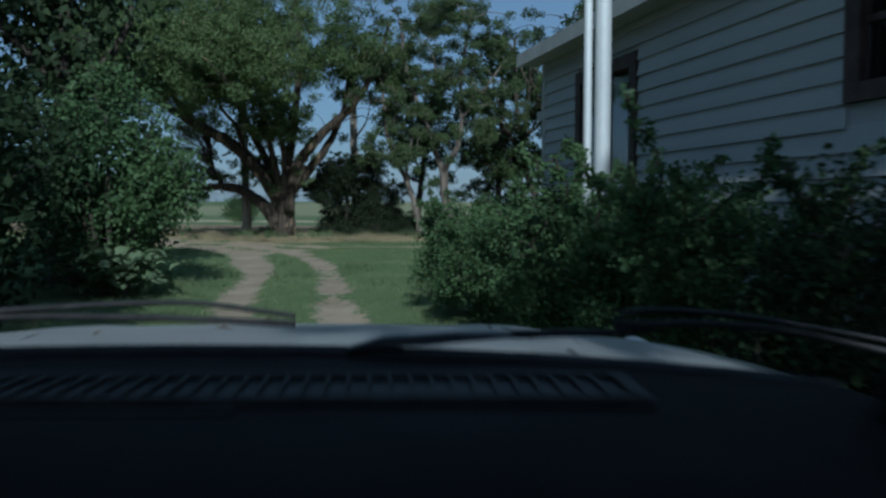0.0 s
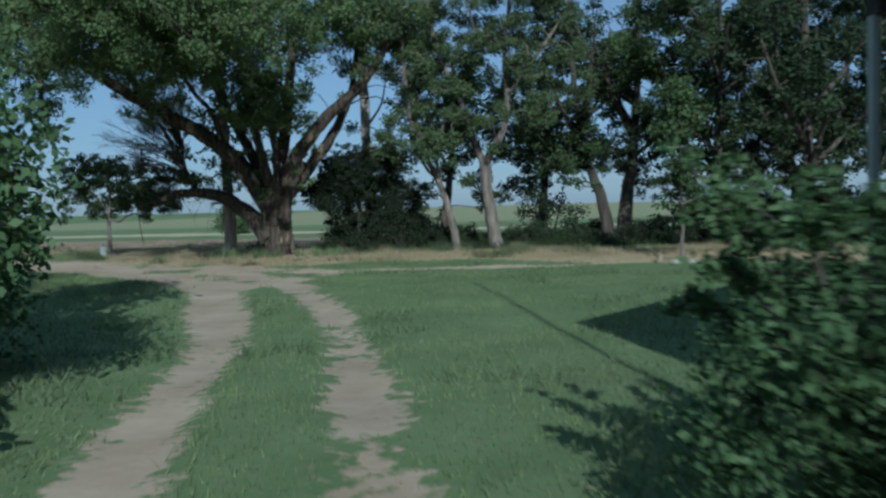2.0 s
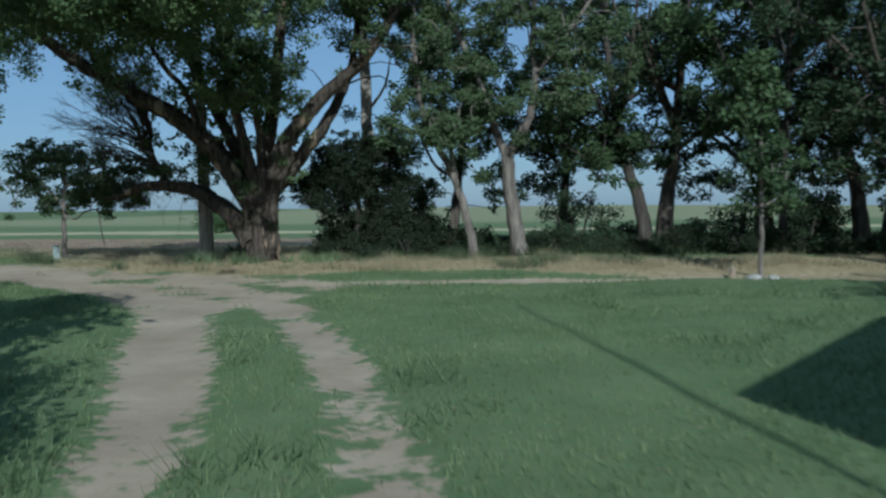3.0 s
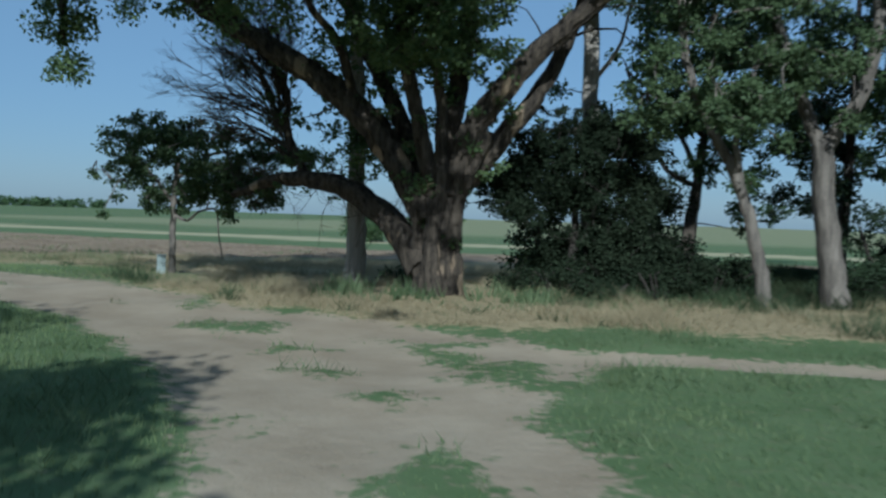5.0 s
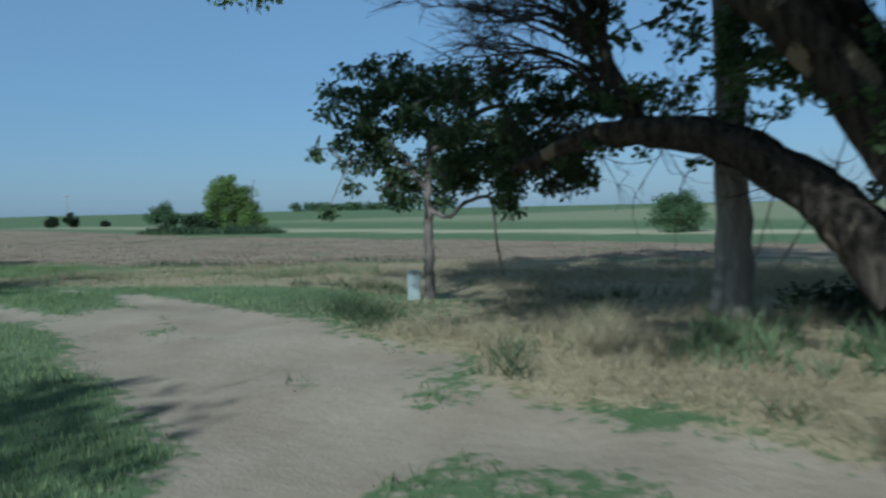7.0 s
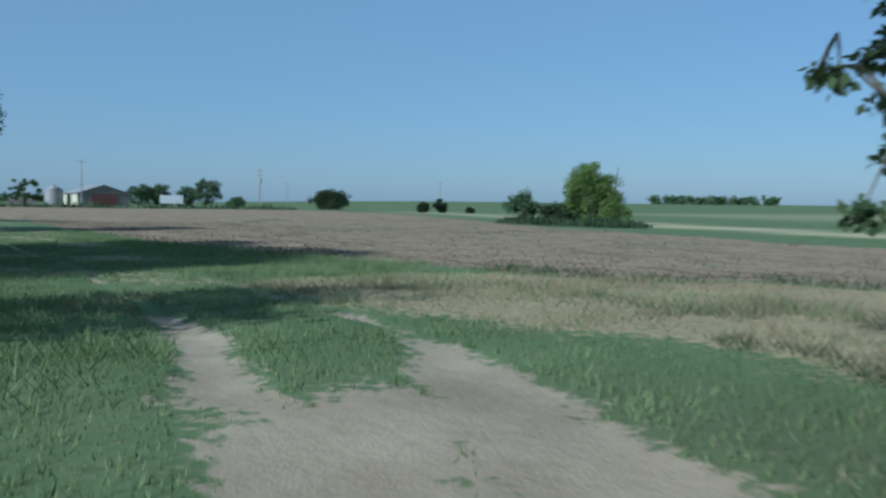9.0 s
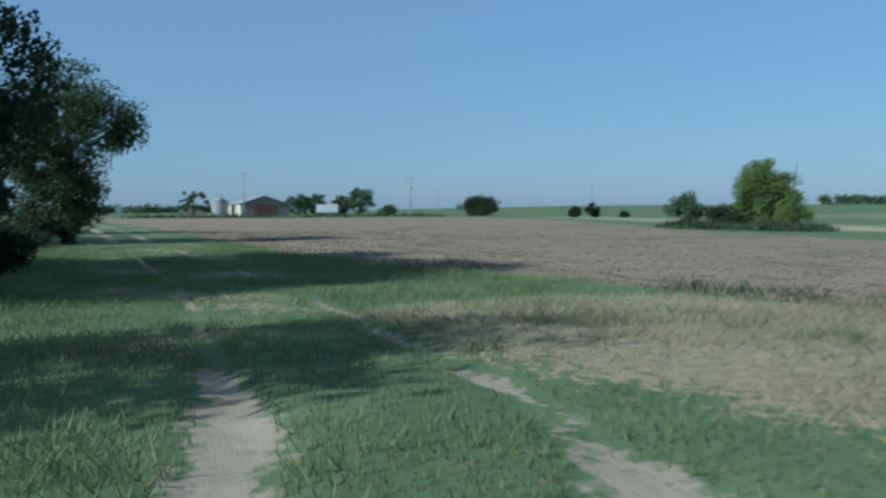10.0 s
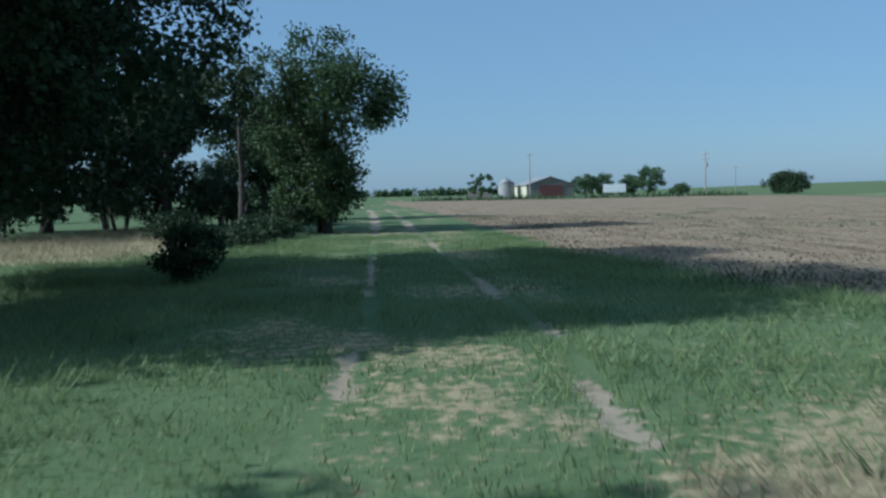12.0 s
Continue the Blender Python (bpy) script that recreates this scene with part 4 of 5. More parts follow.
def pale_leaf(seed):
    """One broad leaf along y, folded at the midrib and wavy at the rim."""
    rng = R(seed)
    vs, fs = [], []
    for i in range(6):
        t = i / 5
        w = 0.115 * math.sin(math.pi * (0.08 + 0.92 * t) ** 0.8) + 0.004
        for x in (-1, -0.5, 0, 0.5, 1):
            vs.append((x * w, 0.3 * t, 0.045 * abs(x) + 0.07 * math.sin(2.4 * t) - 0.06 * t * t + 0.012 * rng.normal() * abs(x)))
    for i in range(5):
        for j in range(4):
            k = i * 5 + j
            fs.append((k, k + 1, k + 6, k + 5))
    return mesh_of("leaf", np.array(vs), fs, M_LEAF_PALE, True)


PALE_LEAF = [pale_leaf(90 + k) for k in range(3)]


def rosette(at, seed):
    """A low plant of broad pale leaves."""
    rng = R(seed)
    root = thing("broadleaf_plant", at, "low pale broad-leaved plant under the shrubs", "plant")
    for i in range(54):                        # cupped, crinkled leaves, each on its own stalk
        a, l, t = rng.uniform(0, 360), 0.75 + 0.6 * rng.random(), rng.uniform(5, 55)
        q = (rng.normal() * 0.32, rng.normal() * 0.22, 0.08 + 0.5 * rng.random())
        piece("leaf", PALE_LEAF[i % 3], root, at=pose(*q, t - 25, rng.uniform(-20, 20), a) @ Matrix.Scale(l, 4))
    stems = []
    for _ in range(7):
        q = np.array([rng.normal() * 0.25, rng.normal() * 0.16, 0.3 + 0.25 * rng.random()])
        stems.append(tube(smooth_path([q * [0.3, 0.3, -0.1], q * [0.7, 0.7, 0.6], q], 2), np.linspace(0.009, 0.004, 5), 4))
    piece("stalks", tubes_mesh("stalks", stems, M_BARK_PALE), root)
    return root


rosette(on_ground(-3.3, 9.4), 5)
rosette(on_ground(-3.9, 9.7), 6)
rosette(on_ground(-3.6, 10.1), 7)

# ---------------------------------------------------------------- trees along the field track
for k, (x, y, h, w, seed) in enumerate([(-52.0, 27.1, 7.8, 2.75, 401), (-54.5, 20.5, 7.5, 2.6, 402), (-30.2, 21.8, 9.0, 4.3, 403), (-60, 13.5, 9, 4.6, 404), (-28.4, 20.3, 7.5, 3.2, 405), (-70, 22.0, 8, 3.2, 407), (-51.5, 12.0, 7.5, 3.8, 408), (-35.3, 21.7, 8.6, 3.1, 409)]):
    rng = R(seed)
    limbs = [("trunk", [(0, 0, -0.2), (0.05, 0, 1.4), (0.1, 0.1, 3.0), (0.2, 0.1, h * 0.8)], 0.26, 0.07)]
    for _ in range(6):
        a, z0 = rng.uniform(0, 6.28), 1.6 + 2.4 * rng.random()
        d = np.array([math.cos(a), math.sin(a), 0]) * w * (0.6 + 0.35 * rng.random())
        limbs.append(("limb", [(0.08, 0.05, z0), d * 0.45 + [0, 0, z0 + 0.9], d + [0, 0, z0 + 1.5 + 2.2 * rng.random()]], 0.11, 0.03))
    cl = cloud((0.1, 0, h * 0.6), (w, w, h * 0.4), int((62 if k in (2, 7) else 44) * w), rng, 0.25, gaps=0.0 if k in (2, 7) else 0.3, size=(0.45, 0.85))
    cl += cloud((0, 0, 1.9), (w * 0.8, w * 0.7, 1.3), int(7 * w), rng, 0.3, size=(0.4, 0.7))
    if k == 0:
        cl += cloud((-0.6, -0.6, 1.7), (2.2, 1.6, 1.5), 50, rng, 0.2, size=(0.4, 0.75))
    if k == 2:
        cl += cloud((-1.6, 2.3, 3.8), (3.9, 3.4, 2.6), 190, rng, 0.2, size=(0.35, 0.7))
    if k == 7:
        cl += cloud((0.0, 2.3, 5.2), (2.3, 1.5, 2.0), 70, rng, 0.2, size=(0.35, 0.7))
        cl += cloud((0.4, 0.2, 2.4), (2.9, 2.4, 1.4), 110, rng, 0.2, size=(0.35, 0.7))
    # first tree gets the lighter leaf as if sunlit, the others the shaded tone
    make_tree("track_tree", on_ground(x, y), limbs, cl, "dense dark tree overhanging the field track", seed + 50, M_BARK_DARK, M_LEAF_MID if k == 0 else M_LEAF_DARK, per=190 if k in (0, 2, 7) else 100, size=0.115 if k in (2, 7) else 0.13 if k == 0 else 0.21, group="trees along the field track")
make_tree("bent_tree", on_ground(-49.4, 24.4), [("trunk", [(0.3, 0, -0.1), (0, 0, 1.2), (-0.25, 0, 2.2), (-0.1, 0, 3.5), (-0.4, 0, 5.6)], 0.13, 0.05), ("limb", [(0, 0, 1.2), (-0.7, 0, 0.9), (-1.1, 0, 1.2)], 0.06, 0.03)],
          cloud((-0.3, 0, 5.6), (1.2, 1.1, 1.3), 22, R(411), 0.2, size=(0.35, 0.6)), "thin crooked tree between the dense trees", 412, M_BARK_DARK, M_LEAF_DARK, per=90, size=0.15, group="trees along the field track")
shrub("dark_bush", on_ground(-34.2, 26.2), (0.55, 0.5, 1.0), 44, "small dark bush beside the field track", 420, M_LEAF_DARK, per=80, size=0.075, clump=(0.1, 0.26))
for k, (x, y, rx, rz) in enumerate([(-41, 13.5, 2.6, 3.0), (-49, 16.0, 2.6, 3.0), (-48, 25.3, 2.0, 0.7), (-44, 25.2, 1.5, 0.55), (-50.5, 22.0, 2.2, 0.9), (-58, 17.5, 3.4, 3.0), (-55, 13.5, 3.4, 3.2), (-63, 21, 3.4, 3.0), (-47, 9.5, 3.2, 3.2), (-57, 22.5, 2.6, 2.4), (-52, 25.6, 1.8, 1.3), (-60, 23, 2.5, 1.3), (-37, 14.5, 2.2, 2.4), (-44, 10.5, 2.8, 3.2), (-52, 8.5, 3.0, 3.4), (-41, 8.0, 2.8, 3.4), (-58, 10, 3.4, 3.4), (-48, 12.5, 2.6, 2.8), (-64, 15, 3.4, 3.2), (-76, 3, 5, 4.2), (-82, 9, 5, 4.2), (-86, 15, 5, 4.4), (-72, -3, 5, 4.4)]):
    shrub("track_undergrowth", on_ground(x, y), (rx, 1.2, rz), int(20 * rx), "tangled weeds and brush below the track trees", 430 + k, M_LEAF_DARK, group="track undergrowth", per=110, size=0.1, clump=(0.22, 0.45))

# ---------------------------------------------------------------- field island, far bushes
rng = R(501)
make_tree("field_tree", on_ground(-55.6, 69.2), [("trunk", [(0, 0, -0.2), (0, 0, 1.5), (0.1, 0, 3.2)], 0.2, 0.08), ("limb", [(1.6, 0, 0), (1.9, 0, 2.5), (2.2, 0, 4.2)], 0.08, 0.02)],
          cloud((-0.4, 0, 2.3), (2.6, 2.2, 2.0), 100, rng, 0.3, size=(0.4, 0.8)) + cloud((-0.9, 0, 3.9), (1.4, 1.1, 0.7), 18, rng, 0.2, size=(0.3, 0.6)) + cloud((1.9, 0, 1.1), (1.0, 1.0, 1.0), 22, rng, 0.2, size=(0.3, 0.6)),
          "bright green bushy tree on an island in the field", 502, M_BARK, leafy("lime foliage", (0.076, 0.126, 0.029), (0.202, 0.269, 0.067), 0.35), per=150, size=0.14, bare=1)
shrub("field_bush", on_ground(-60.0, 66.0), (1.3, 1.2, 2.4), 34, "grey-green bush on the field island", 505, M_LEAF_FAR, per=90, size=0.17, clump=(0.35, 0.6), lift=0.5)
shrub("field_bush", on_ground(-57.8, 67.4), (1.5, 1.0, 1.5), 30, "low dark bush on the field island", 506, M_LEAF_DARK, per=90, size=0.17, clump=(0.35, 0.55))
shrub("lone_bush", on_ground(-19.4, 66.6), (1.35, 1.3, 2.1), 60, "round green bush beyond the field", 507, M_LEAF_FAR, per=170, size=0.11, clump=(0.35, 0.65), lift=0.5)
shrub("far_bush", on_ground(-175, 105), (4.9, 4.0, 4.1), 80, "broad dark bush at the field edge", 508, M_LEAF_DARK, per=170, size=0.3, clump=(0.8, 1.4), lift=0.5)
for k, (x, y, r, h) in enumerate([(-132.0, 102.0, 1.0, 1.7), (-130.5, 104.5, 1.1, 2.2), (-127.5, 108.5, 0.5, 0.8)]):
    shrub("far_cedar", on_ground(x, y), (r, r, h), 36, "small dark cedar on the far slope", 510 + k, M_LEAF_CEDAR, per=130, size=0.17, clump=(0.3, 0.55), group="far cedars", lift=0.5)
# ---------------------------------------------------------------- grass
M_DOCK = leafy("rank weeds", (0.032, 0.054, 0.025), (0.086, 0.119, 0.054), 0.25, 0.7)
# near-black blade tone that stands for tree shade on the ground
M_SHADE = leafy("painted shade blades", (0.02, 0.03, 0.014), (0.055, 0.07, 0.034), 0.15, 0.9, 0.05)
M_CLOD = leafy("soil clods", (0.115, 0.086, 0.061), (0.288, 0.23, 0.173), 0.02, 0.95, 0.1)


def zone_keep(kind):
    def keep(x, y):
        dirt, dry, fld, _ = zones(x, y)
        if kind == "lawn":
            return (1 - np.clip(dirt * 1.3, 0, 1)) * (1 - 0.93 * dry) * (1 - fld)
        if kind == "dry":
            return np.clip(dry * (0.25 + 1.1 * step(vnoise(x + 3, y, 0.9), 0.38, 0.62)) - dirt, 0, 1)
        if kind == "weed":
            near = step(y, 31.5, 33) * (1 - step(over(x, y, FIELD_NEAR), -0.3, 0.7)) * (1 - step(x, -21, -17)) + 0.9 * (1 - step(y, 26.6, 28.6)) * (1 - step(x, -17, -13))
            return np.clip(near * (0.6 + 0.4 * wob(x, y)) * (1 - 0.75 * dry) - dirt, 0, 1)
        return fld
    return keep


blades("lawn_grass", "short green lawn grass with clover", 250000, (-12, 9.5, 3, 31), zone_keep("lawn"), 0.06, 0.011, M_LAWN, 1)
blades("track_grass", "short green grass along the field track", 200000, (-48, -8, 22, 36), zone_keep("lawn"), 0.085, 0.013, M_VERGE_LIT, 2)
blades("tall_dry_grass", "tall dry straw-coloured grass below the trees", 210000, (-24, 12, 26.5, 43), zone_keep("dry"), 0.15, 0.011, M_STRAW, 3, 1.0)
blades("bank_weeds", "ragged clumps of green weeds below the trees", 40000, (-24, 9, 27, 36), lambda x, y: zone_keep("dry")(x, y) * step(vnoise(x, y, 0.55), 0.57, 0.7), 0.24, 0.016, M_WEED, 11, 0.8, "weeds")
blades("bank_tufts", "tall pale tussocks of dry grass on the bank", 60000, (-17, 8, 26, 32), lambda x, y: zone_keep("dry")(x, y) * step(vnoise(x + 60, y + 9, 1.3), 0.5, 0.66), 0.27, 0.009, M_STRAW, 21, 0.7)
blades("meadow_straw", "pale dry grass beside the field track", 40000, (-64, -34, 11, 28), zone_keep("dry"), 0.3, 0.02, M_STRAW, 25, 0.8)
# weed clumps whose dark tone also carries the mottled shade on the bank
blades("sage_weeds", "dark grey-green weed clumps on the bank, shade in their tone", 60000, (-16, 3, 27.2, 33), lambda x, y: step(zone_keep("dry")(x, y), 0.1, 0.5) * step(vnoise(x + 13, y + 77, 0.75), 0.55, 0.7), 0.3, 0.012, M_DOCK, 22, 0.9, "weeds")
# dark blade cover takes the place of the trees' shadow here
blades("shade_blades", "dark low blades standing in for tree shade under the windbreak", 90000, (-4, 18, 29.8, 48), lambda x, y: step(y + 2 * vnoise(x, y, 0.5), 30.6, 31.8) * (0.35 + 0.65 * step(vnoise(x + 5, y, 0.8), 0.35, 0.55)), 0.3, 0.03, M_SHADE, 24, 0.8, "weeds")
blades("verge_weeds", "uneven tufts of taller grass along the field track", 110000, (-50, -17, 24, 37), lambda x, y: np.clip(step(vnoise(x + 7, y, 0.8), 0.42, 0.66) * (1 - zones(x, y)[2]) * (1 - 0.8 * zones(x, y)[1]) - 2 * zones(x, y)[0], 0, 1) * np.clip(0.25 + np.abs(y - 30) / 4, 0, 1), 0.2, 0.016, M_VERGE_LIT, 12, 0.8, "weeds")
blades("lawn_tufts", "uneven tufts of longer grass on the lawn", 90000, (-12, 9.5, 9, 28), lambda x, y: zone_keep("lawn")(x, y) * step(vnoise(x + 31, y, 0.9), 0.5, 0.72), 0.2, 0.014, M_WEED, 13, 0.8)
blades("weeds", "tall green weeds along the track and field edge", 130000, (-46, -16, 12, 38), zone_keep("weed"), 0.26, 0.014, M_VERGE_LIT, 4, 0.9, "weeds")
blades("stubble", "bits of straw and stubble on the ploughed soil", 70000, (-70, -12, 33, 70), lambda x, y: 0.5 * zone_keep("field")(x, y), 0.055, 0.05, M_STRAW, 6, 3.0, "stubble")
blades("soil_clods", "dark upturned clods on the ploughed soil", 90000, (-70, -12, 33, 66), lambda x, y: zone_keep("field")(x, y) * np.clip(1 - over(x, y, FIELD_NEAR) / 24, 0, 1), 0.05, 0.07, M_CLOD, 14, 0.6, "soil")
blades("edge_weeds", "dark tall weeds along the edge of the field", 11000, (-33, -18, 31, 41), lambda x, y: np.exp(-(over(x, y, FIELD_NEAR) / 1.1) ** 2) * step(vnoise(x, y + 60, 0.45), 0.4, 0.6), 0.27, 0.025, M_DOCK, 15, 0.7, "weeds")
blades("island_grass", "rank dark grass round the trees on the field island", 14000, (-65, -48, 63.5, 71.5), lambda x, y: step(1.15 - np.hypot((x + 56.8) / 7, (y - 67.6) / 3), 0, 0.3), 0.6, 0.12, M_DOCK, 16, 0.6)
blades("field_weeds", "scattered green weeds on the ploughed soil", 60000, (-80, -12, 33, 74), lambda x, y: zone_keep("field")(x, y) * step(vnoise(x, y, 0.5), 0.56, 0.75), 0.14, 0.03, M_WEED, 8, 0.9, "weeds")
blades("farm_hedge", "dark green rank growth along the far end of the field", 16000, (-208, -150, 34, 96), lambda x, y: np.exp(-(seg_dist(x, y, [(-200, 36), (-192, 42), (-180, 58), (-176, 80), (-168, 92)]) / 1.6) ** 2), 1.3, 0.3, M_DOCK, 23, 0.4, "hedge")
blades("trunk_weeds", "green suckers and weeds round the big trunk", 1500, (-8.0, -4.0, 28.4, 30.0), lambda x, y: 0.9 * (vnoise(x, y, 2.0) > 0.5), 0.4, 0.035, M_WEED, 9, 0.5, "weeds")

# ---------------------------------------------------------------- house
M_SIDING = surf("grey-blue painted siding", (0.391, 0.408, 0.399), (0.459, 0.476, 0.468), 1.5, 0.6, 0.15, fine=25, stretch=(1, 0.3, 3), jitter=0.05)
M_TRIM = surf("weathered pale trim", (0.42, 0.42, 0.39), (0.55, 0.55, 0.52), 3, 0.7, 0.2)
M_BROWN = surf("dark brown window frame", (0.045, 0.03, 0.026), (0.085, 0.06, 0.05), 6, 0.6, 0.2)
M_ROOF = surf("asphalt shingle", (0.05, 0.05, 0.055), (0.11, 0.11, 0.11), 4, 0.95, 0.6)
M_CONCRETE = surf("concrete", (0.3, 0.29, 0.27), (0.42, 0.41, 0.38), 3, 0.9, 0.4)
M_STEEL = surf("galvanised pipe", (0.44, 0.47, 0.47), (0.56, 0.59, 0.58), 4, 0.6, 0.05, metal=0.2, stretch=(1, 1, 0.3))
# near-black paint that stands for the darkness of an unlit room
M_DARKROOM = surf("painted dark interior", (0.03, 0.03, 0.032), (0.05, 0.05, 0.05), 2, 0.9, 0.0)


def glass_material(name, tint=(0.6, 0.7, 0.75)):
    m, nt, bs = nodes_of(name)
    bs.inputs["Base Color"].default_value = (*tint, 1)
    bs.inputs["Roughness"].default_value = 0.03
    bs.inputs["Transmission Weight"].default_value = 1.0
    bs.inputs["IOR"].default_value = 1.5
    return m


M_GLASS = glass_material("window glass")
HOUSE = pose(2.88, 9.25, 0, 0, 0, 16.75)
LAP, FOOT, EAVE = 0.165, 0.42, 3.42
WINS = [(-2.81, -1.35, 1.45, 2.9), (-7.35, -6.16, 2.15, 2.98)]
HL, HW = 14.0, 7.0


def build_house():
    house = thing("house", HOUSE, "single-storey house with grey-blue lap siding and brown windows", "house")
    # drive-side wall, built round its two window openings
    bm = bmesh.new()
    cuts = sorted(WINS)
    y = -HL
    for y0, y1, z0, z1 in cuts:
        box(bm, 0, 0.15, y, y0, FOOT, EAVE)
        box(bm, 0, 0.15, y0, y1, FOOT, z0)
        box(bm, 0, 0.15, y0, y1, z1, EAVE)
        y = y1
    box(bm, 0, 0.15, y, 0, FOOT, EAVE)
    wall = part("wall", bm, M_SIDING, house)
    lap_mesh = {}
    courses = int((EAVE - FOOT) / LAP)
    for c in range(courses):
        z = FOOT + c * LAP
        runs, y = [], -HL
        for y0, y1, z0, z1 in cuts:
            if z + LAP > z0 - 0.1 and z < z1 + 0.1:
                runs.append((y, y0 - 0.1))
                y = y1 + 0.1
        runs.append((y, 0.0))
        for a, b in runs:
            key = round(b - a, 3)
            if key not in lap_mesh:
                n = key
                v = [(0, 0, 0), (-0.036, 0, 0), (-0.006, 0, LAP + 0.02), (0, 0, LAP + 0.02)]
                v += [(x, n, zz) for x, _, zz in v]
                lap_mesh[key] = mesh_of("siding_board", np.array(v), [(0, 3, 2, 1), (4, 5, 6, 7), (0, 1, 5, 4), (1, 2, 6, 5), (2, 3, 7, 6), (3, 0, 4, 7)], M_SIDING)
            piece("siding_board", lap_mesh[key], wall, at=pose(-0.002, a, z))
    # the other walls, gables and footing
    bm = bmesh.new()
    box(bm, 0.15, HW, -0.15, 0, FOOT, EAVE)
    vs = [bm.verts.new(p) for p in ((0, -0.15, EAVE), (HW, -0.15, EAVE), (HW / 2, -0.15, EAVE + 1.75), (0, 0, EAVE), (HW, 0, EAVE), (HW / 2, 0, EAVE + 1.75))]
    for q in ((0, 1, 2), (5, 4, 3), (0, 3, 4, 1), (1, 4, 5, 2), (2, 5, 3, 0)):
        bm.faces.new([vs[i] for i in q])
    part("gable_wall", bm, M_SIDING, house)
    bm = bmesh.new()
    box(bm, 0.15, HW, -HL, -HL + 0.15, FOOT, EAVE)
    vs = [bm.verts.new(p) for p in ((0, -HL, EAVE), (HW, -HL, EAVE), (HW / 2, -HL, EAVE + 1.75), (0, -HL + 0.15, EAVE), (HW, -HL + 0.15, EAVE), (HW / 2, -HL + 0.15, EAVE + 1.75))]
    for q in ((0, 1, 2), (5, 4, 3), (0, 3, 4, 1), (1, 4, 5, 2), (2, 5, 3, 0)):
        bm.faces.new([vs[i] for i in q])
    part("gable_wall", bm, M_SIDING, house)
    boxed("rear_wall", (HW - 0.15, HW, -HL + 0.15, -0.15, FOOT, EAVE), M_SIDING, house)
    boxed("foundation", (0.03, HW - 0.03, -HL + 0.03, -0.03, -0.3, FOOT), M_CONCRETE, house, "grey concrete footing")
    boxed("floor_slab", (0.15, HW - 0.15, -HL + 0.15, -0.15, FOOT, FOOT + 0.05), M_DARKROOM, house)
    boxed("corner_board", (-0.035, 0.0, -0.11, 0.005, FOOT, EAVE), M_TRIM, house)
    # roof slopes with overhang, fascia and soffit
    slope = math.atan2(1.75, HW / 2)
    for sgn, x0 in ((1, 0), (-1, HW)):
        bm = bmesh.new()
        ov, t = 0.32, 0.1
        e = Vector((x0 - sgn * ov, 0, EAVE + 0.1 - ov * math.tan(slope)))
        r = Vector((HW / 2, 0, EAVE + 0.1 + 1.75))
        vv = [bm.verts.new((p.x, ya, p.z + d)) for d in (0, t) for ya in (-HL - 0.2, 0.2) for p in (e, r)]
        for q in ((0, 1, 3, 2), (4, 6, 7, 5), (0, 4, 5, 1), (2, 3, 7, 6), (0, 2, 6, 4), (1, 5, 7, 3)):
            bm.faces.new([vv[i] for i in q])
        bmesh.ops.recalc_face_normals(bm, faces=bm.faces)
        part("roof_slope", bm, M_ROOF, house, "dark asphalt shingles")
        boxed("fascia", (e.x - 0.022 if sgn > 0 else e.x, e.x if sgn > 0 else e.x + 0.022, -HL - 0.2, 0.2, e.z - 0.06, e.z + 0.11), M_TRIM, house, "weathered pale fascia board")
    boxed("soffit", (-0.31, -0.03, -HL - 0.18, 0.18, EAVE - 0.1, EAVE - 0.085), M_TRIM, house)
    for y0, y1, z0, z1 in WINS:
        # shallow box behind the panes; the room's darkness is its colour
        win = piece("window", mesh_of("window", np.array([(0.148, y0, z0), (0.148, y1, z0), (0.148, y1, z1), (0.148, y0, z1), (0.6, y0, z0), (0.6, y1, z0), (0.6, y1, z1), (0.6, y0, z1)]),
                                      [(4, 5, 6, 7), (0, 1, 5, 4), (3, 7, 6, 2), (0, 4, 7, 3), (1, 2, 6, 5)], M_DARKROOM), house, "dark-framed window backed by a near-black painted box")
        for a, b, c, d in ((y0 - 0.1, y0 + 0.05, z0 - 0.08, z1 + 0.1), (y1 - 0.05, y1 + 0.1, z0 - 0.08, z1 + 0.1), (y0 + 0.05, y1 - 0.05, z1 - 0.05, z1 + 0.1), (y0 + 0.05, y1 - 0.05, z0 - 0.08, z0 + 0.05)):
            boxed("frame", (-0.055, 0.1, a, b, c, d), M_BROWN, win, bevel=0.006)
        mid = (y0 + y1) / 2 if z0 < 1.8 else None
        if mid:
            boxed("mullion", (0.0, 0.07, mid - 0.03, mid + 0.03, z0 + 0.05, z1 - 0.05), M_BROWN, win)
            panes = [(y0 + 0.05, mid - 0.03, z0 + 0.05, z1 - 0.05), (mid + 0.03, y1 - 0.05, z0 + 0.05, z1 - 0.05)]
        else:
            zm = z0 + 0.46
            boxed("meeting_rail", (0.0, 0.07, y0 + 0.05, y1 - 0.05, zm - 0.025, zm + 0.025), M_BROWN, win)
            panes = [(y0 + 0.05, y1 - 0.05, z0 + 0.05, zm - 0.025), (y0 + 0.05, y1 - 0.05, zm + 0.025, z1 - 0.05)]
        for a, b, c, d in panes:
            boxed("pane", (0.03, 0.036, a, b, c, d), M_GLASS, win)
    # porch at the far corner
    boxed("porch_roof", (0.5, 3.4, 0.33, 1.6, 2.74, 2.83), M_ROOF, house, "low flat porch roof")
    boxed("porch_fascia", (0.46, 0.5, 0.03, 1.62, 2.71, 2.85), M_TRIM, house)
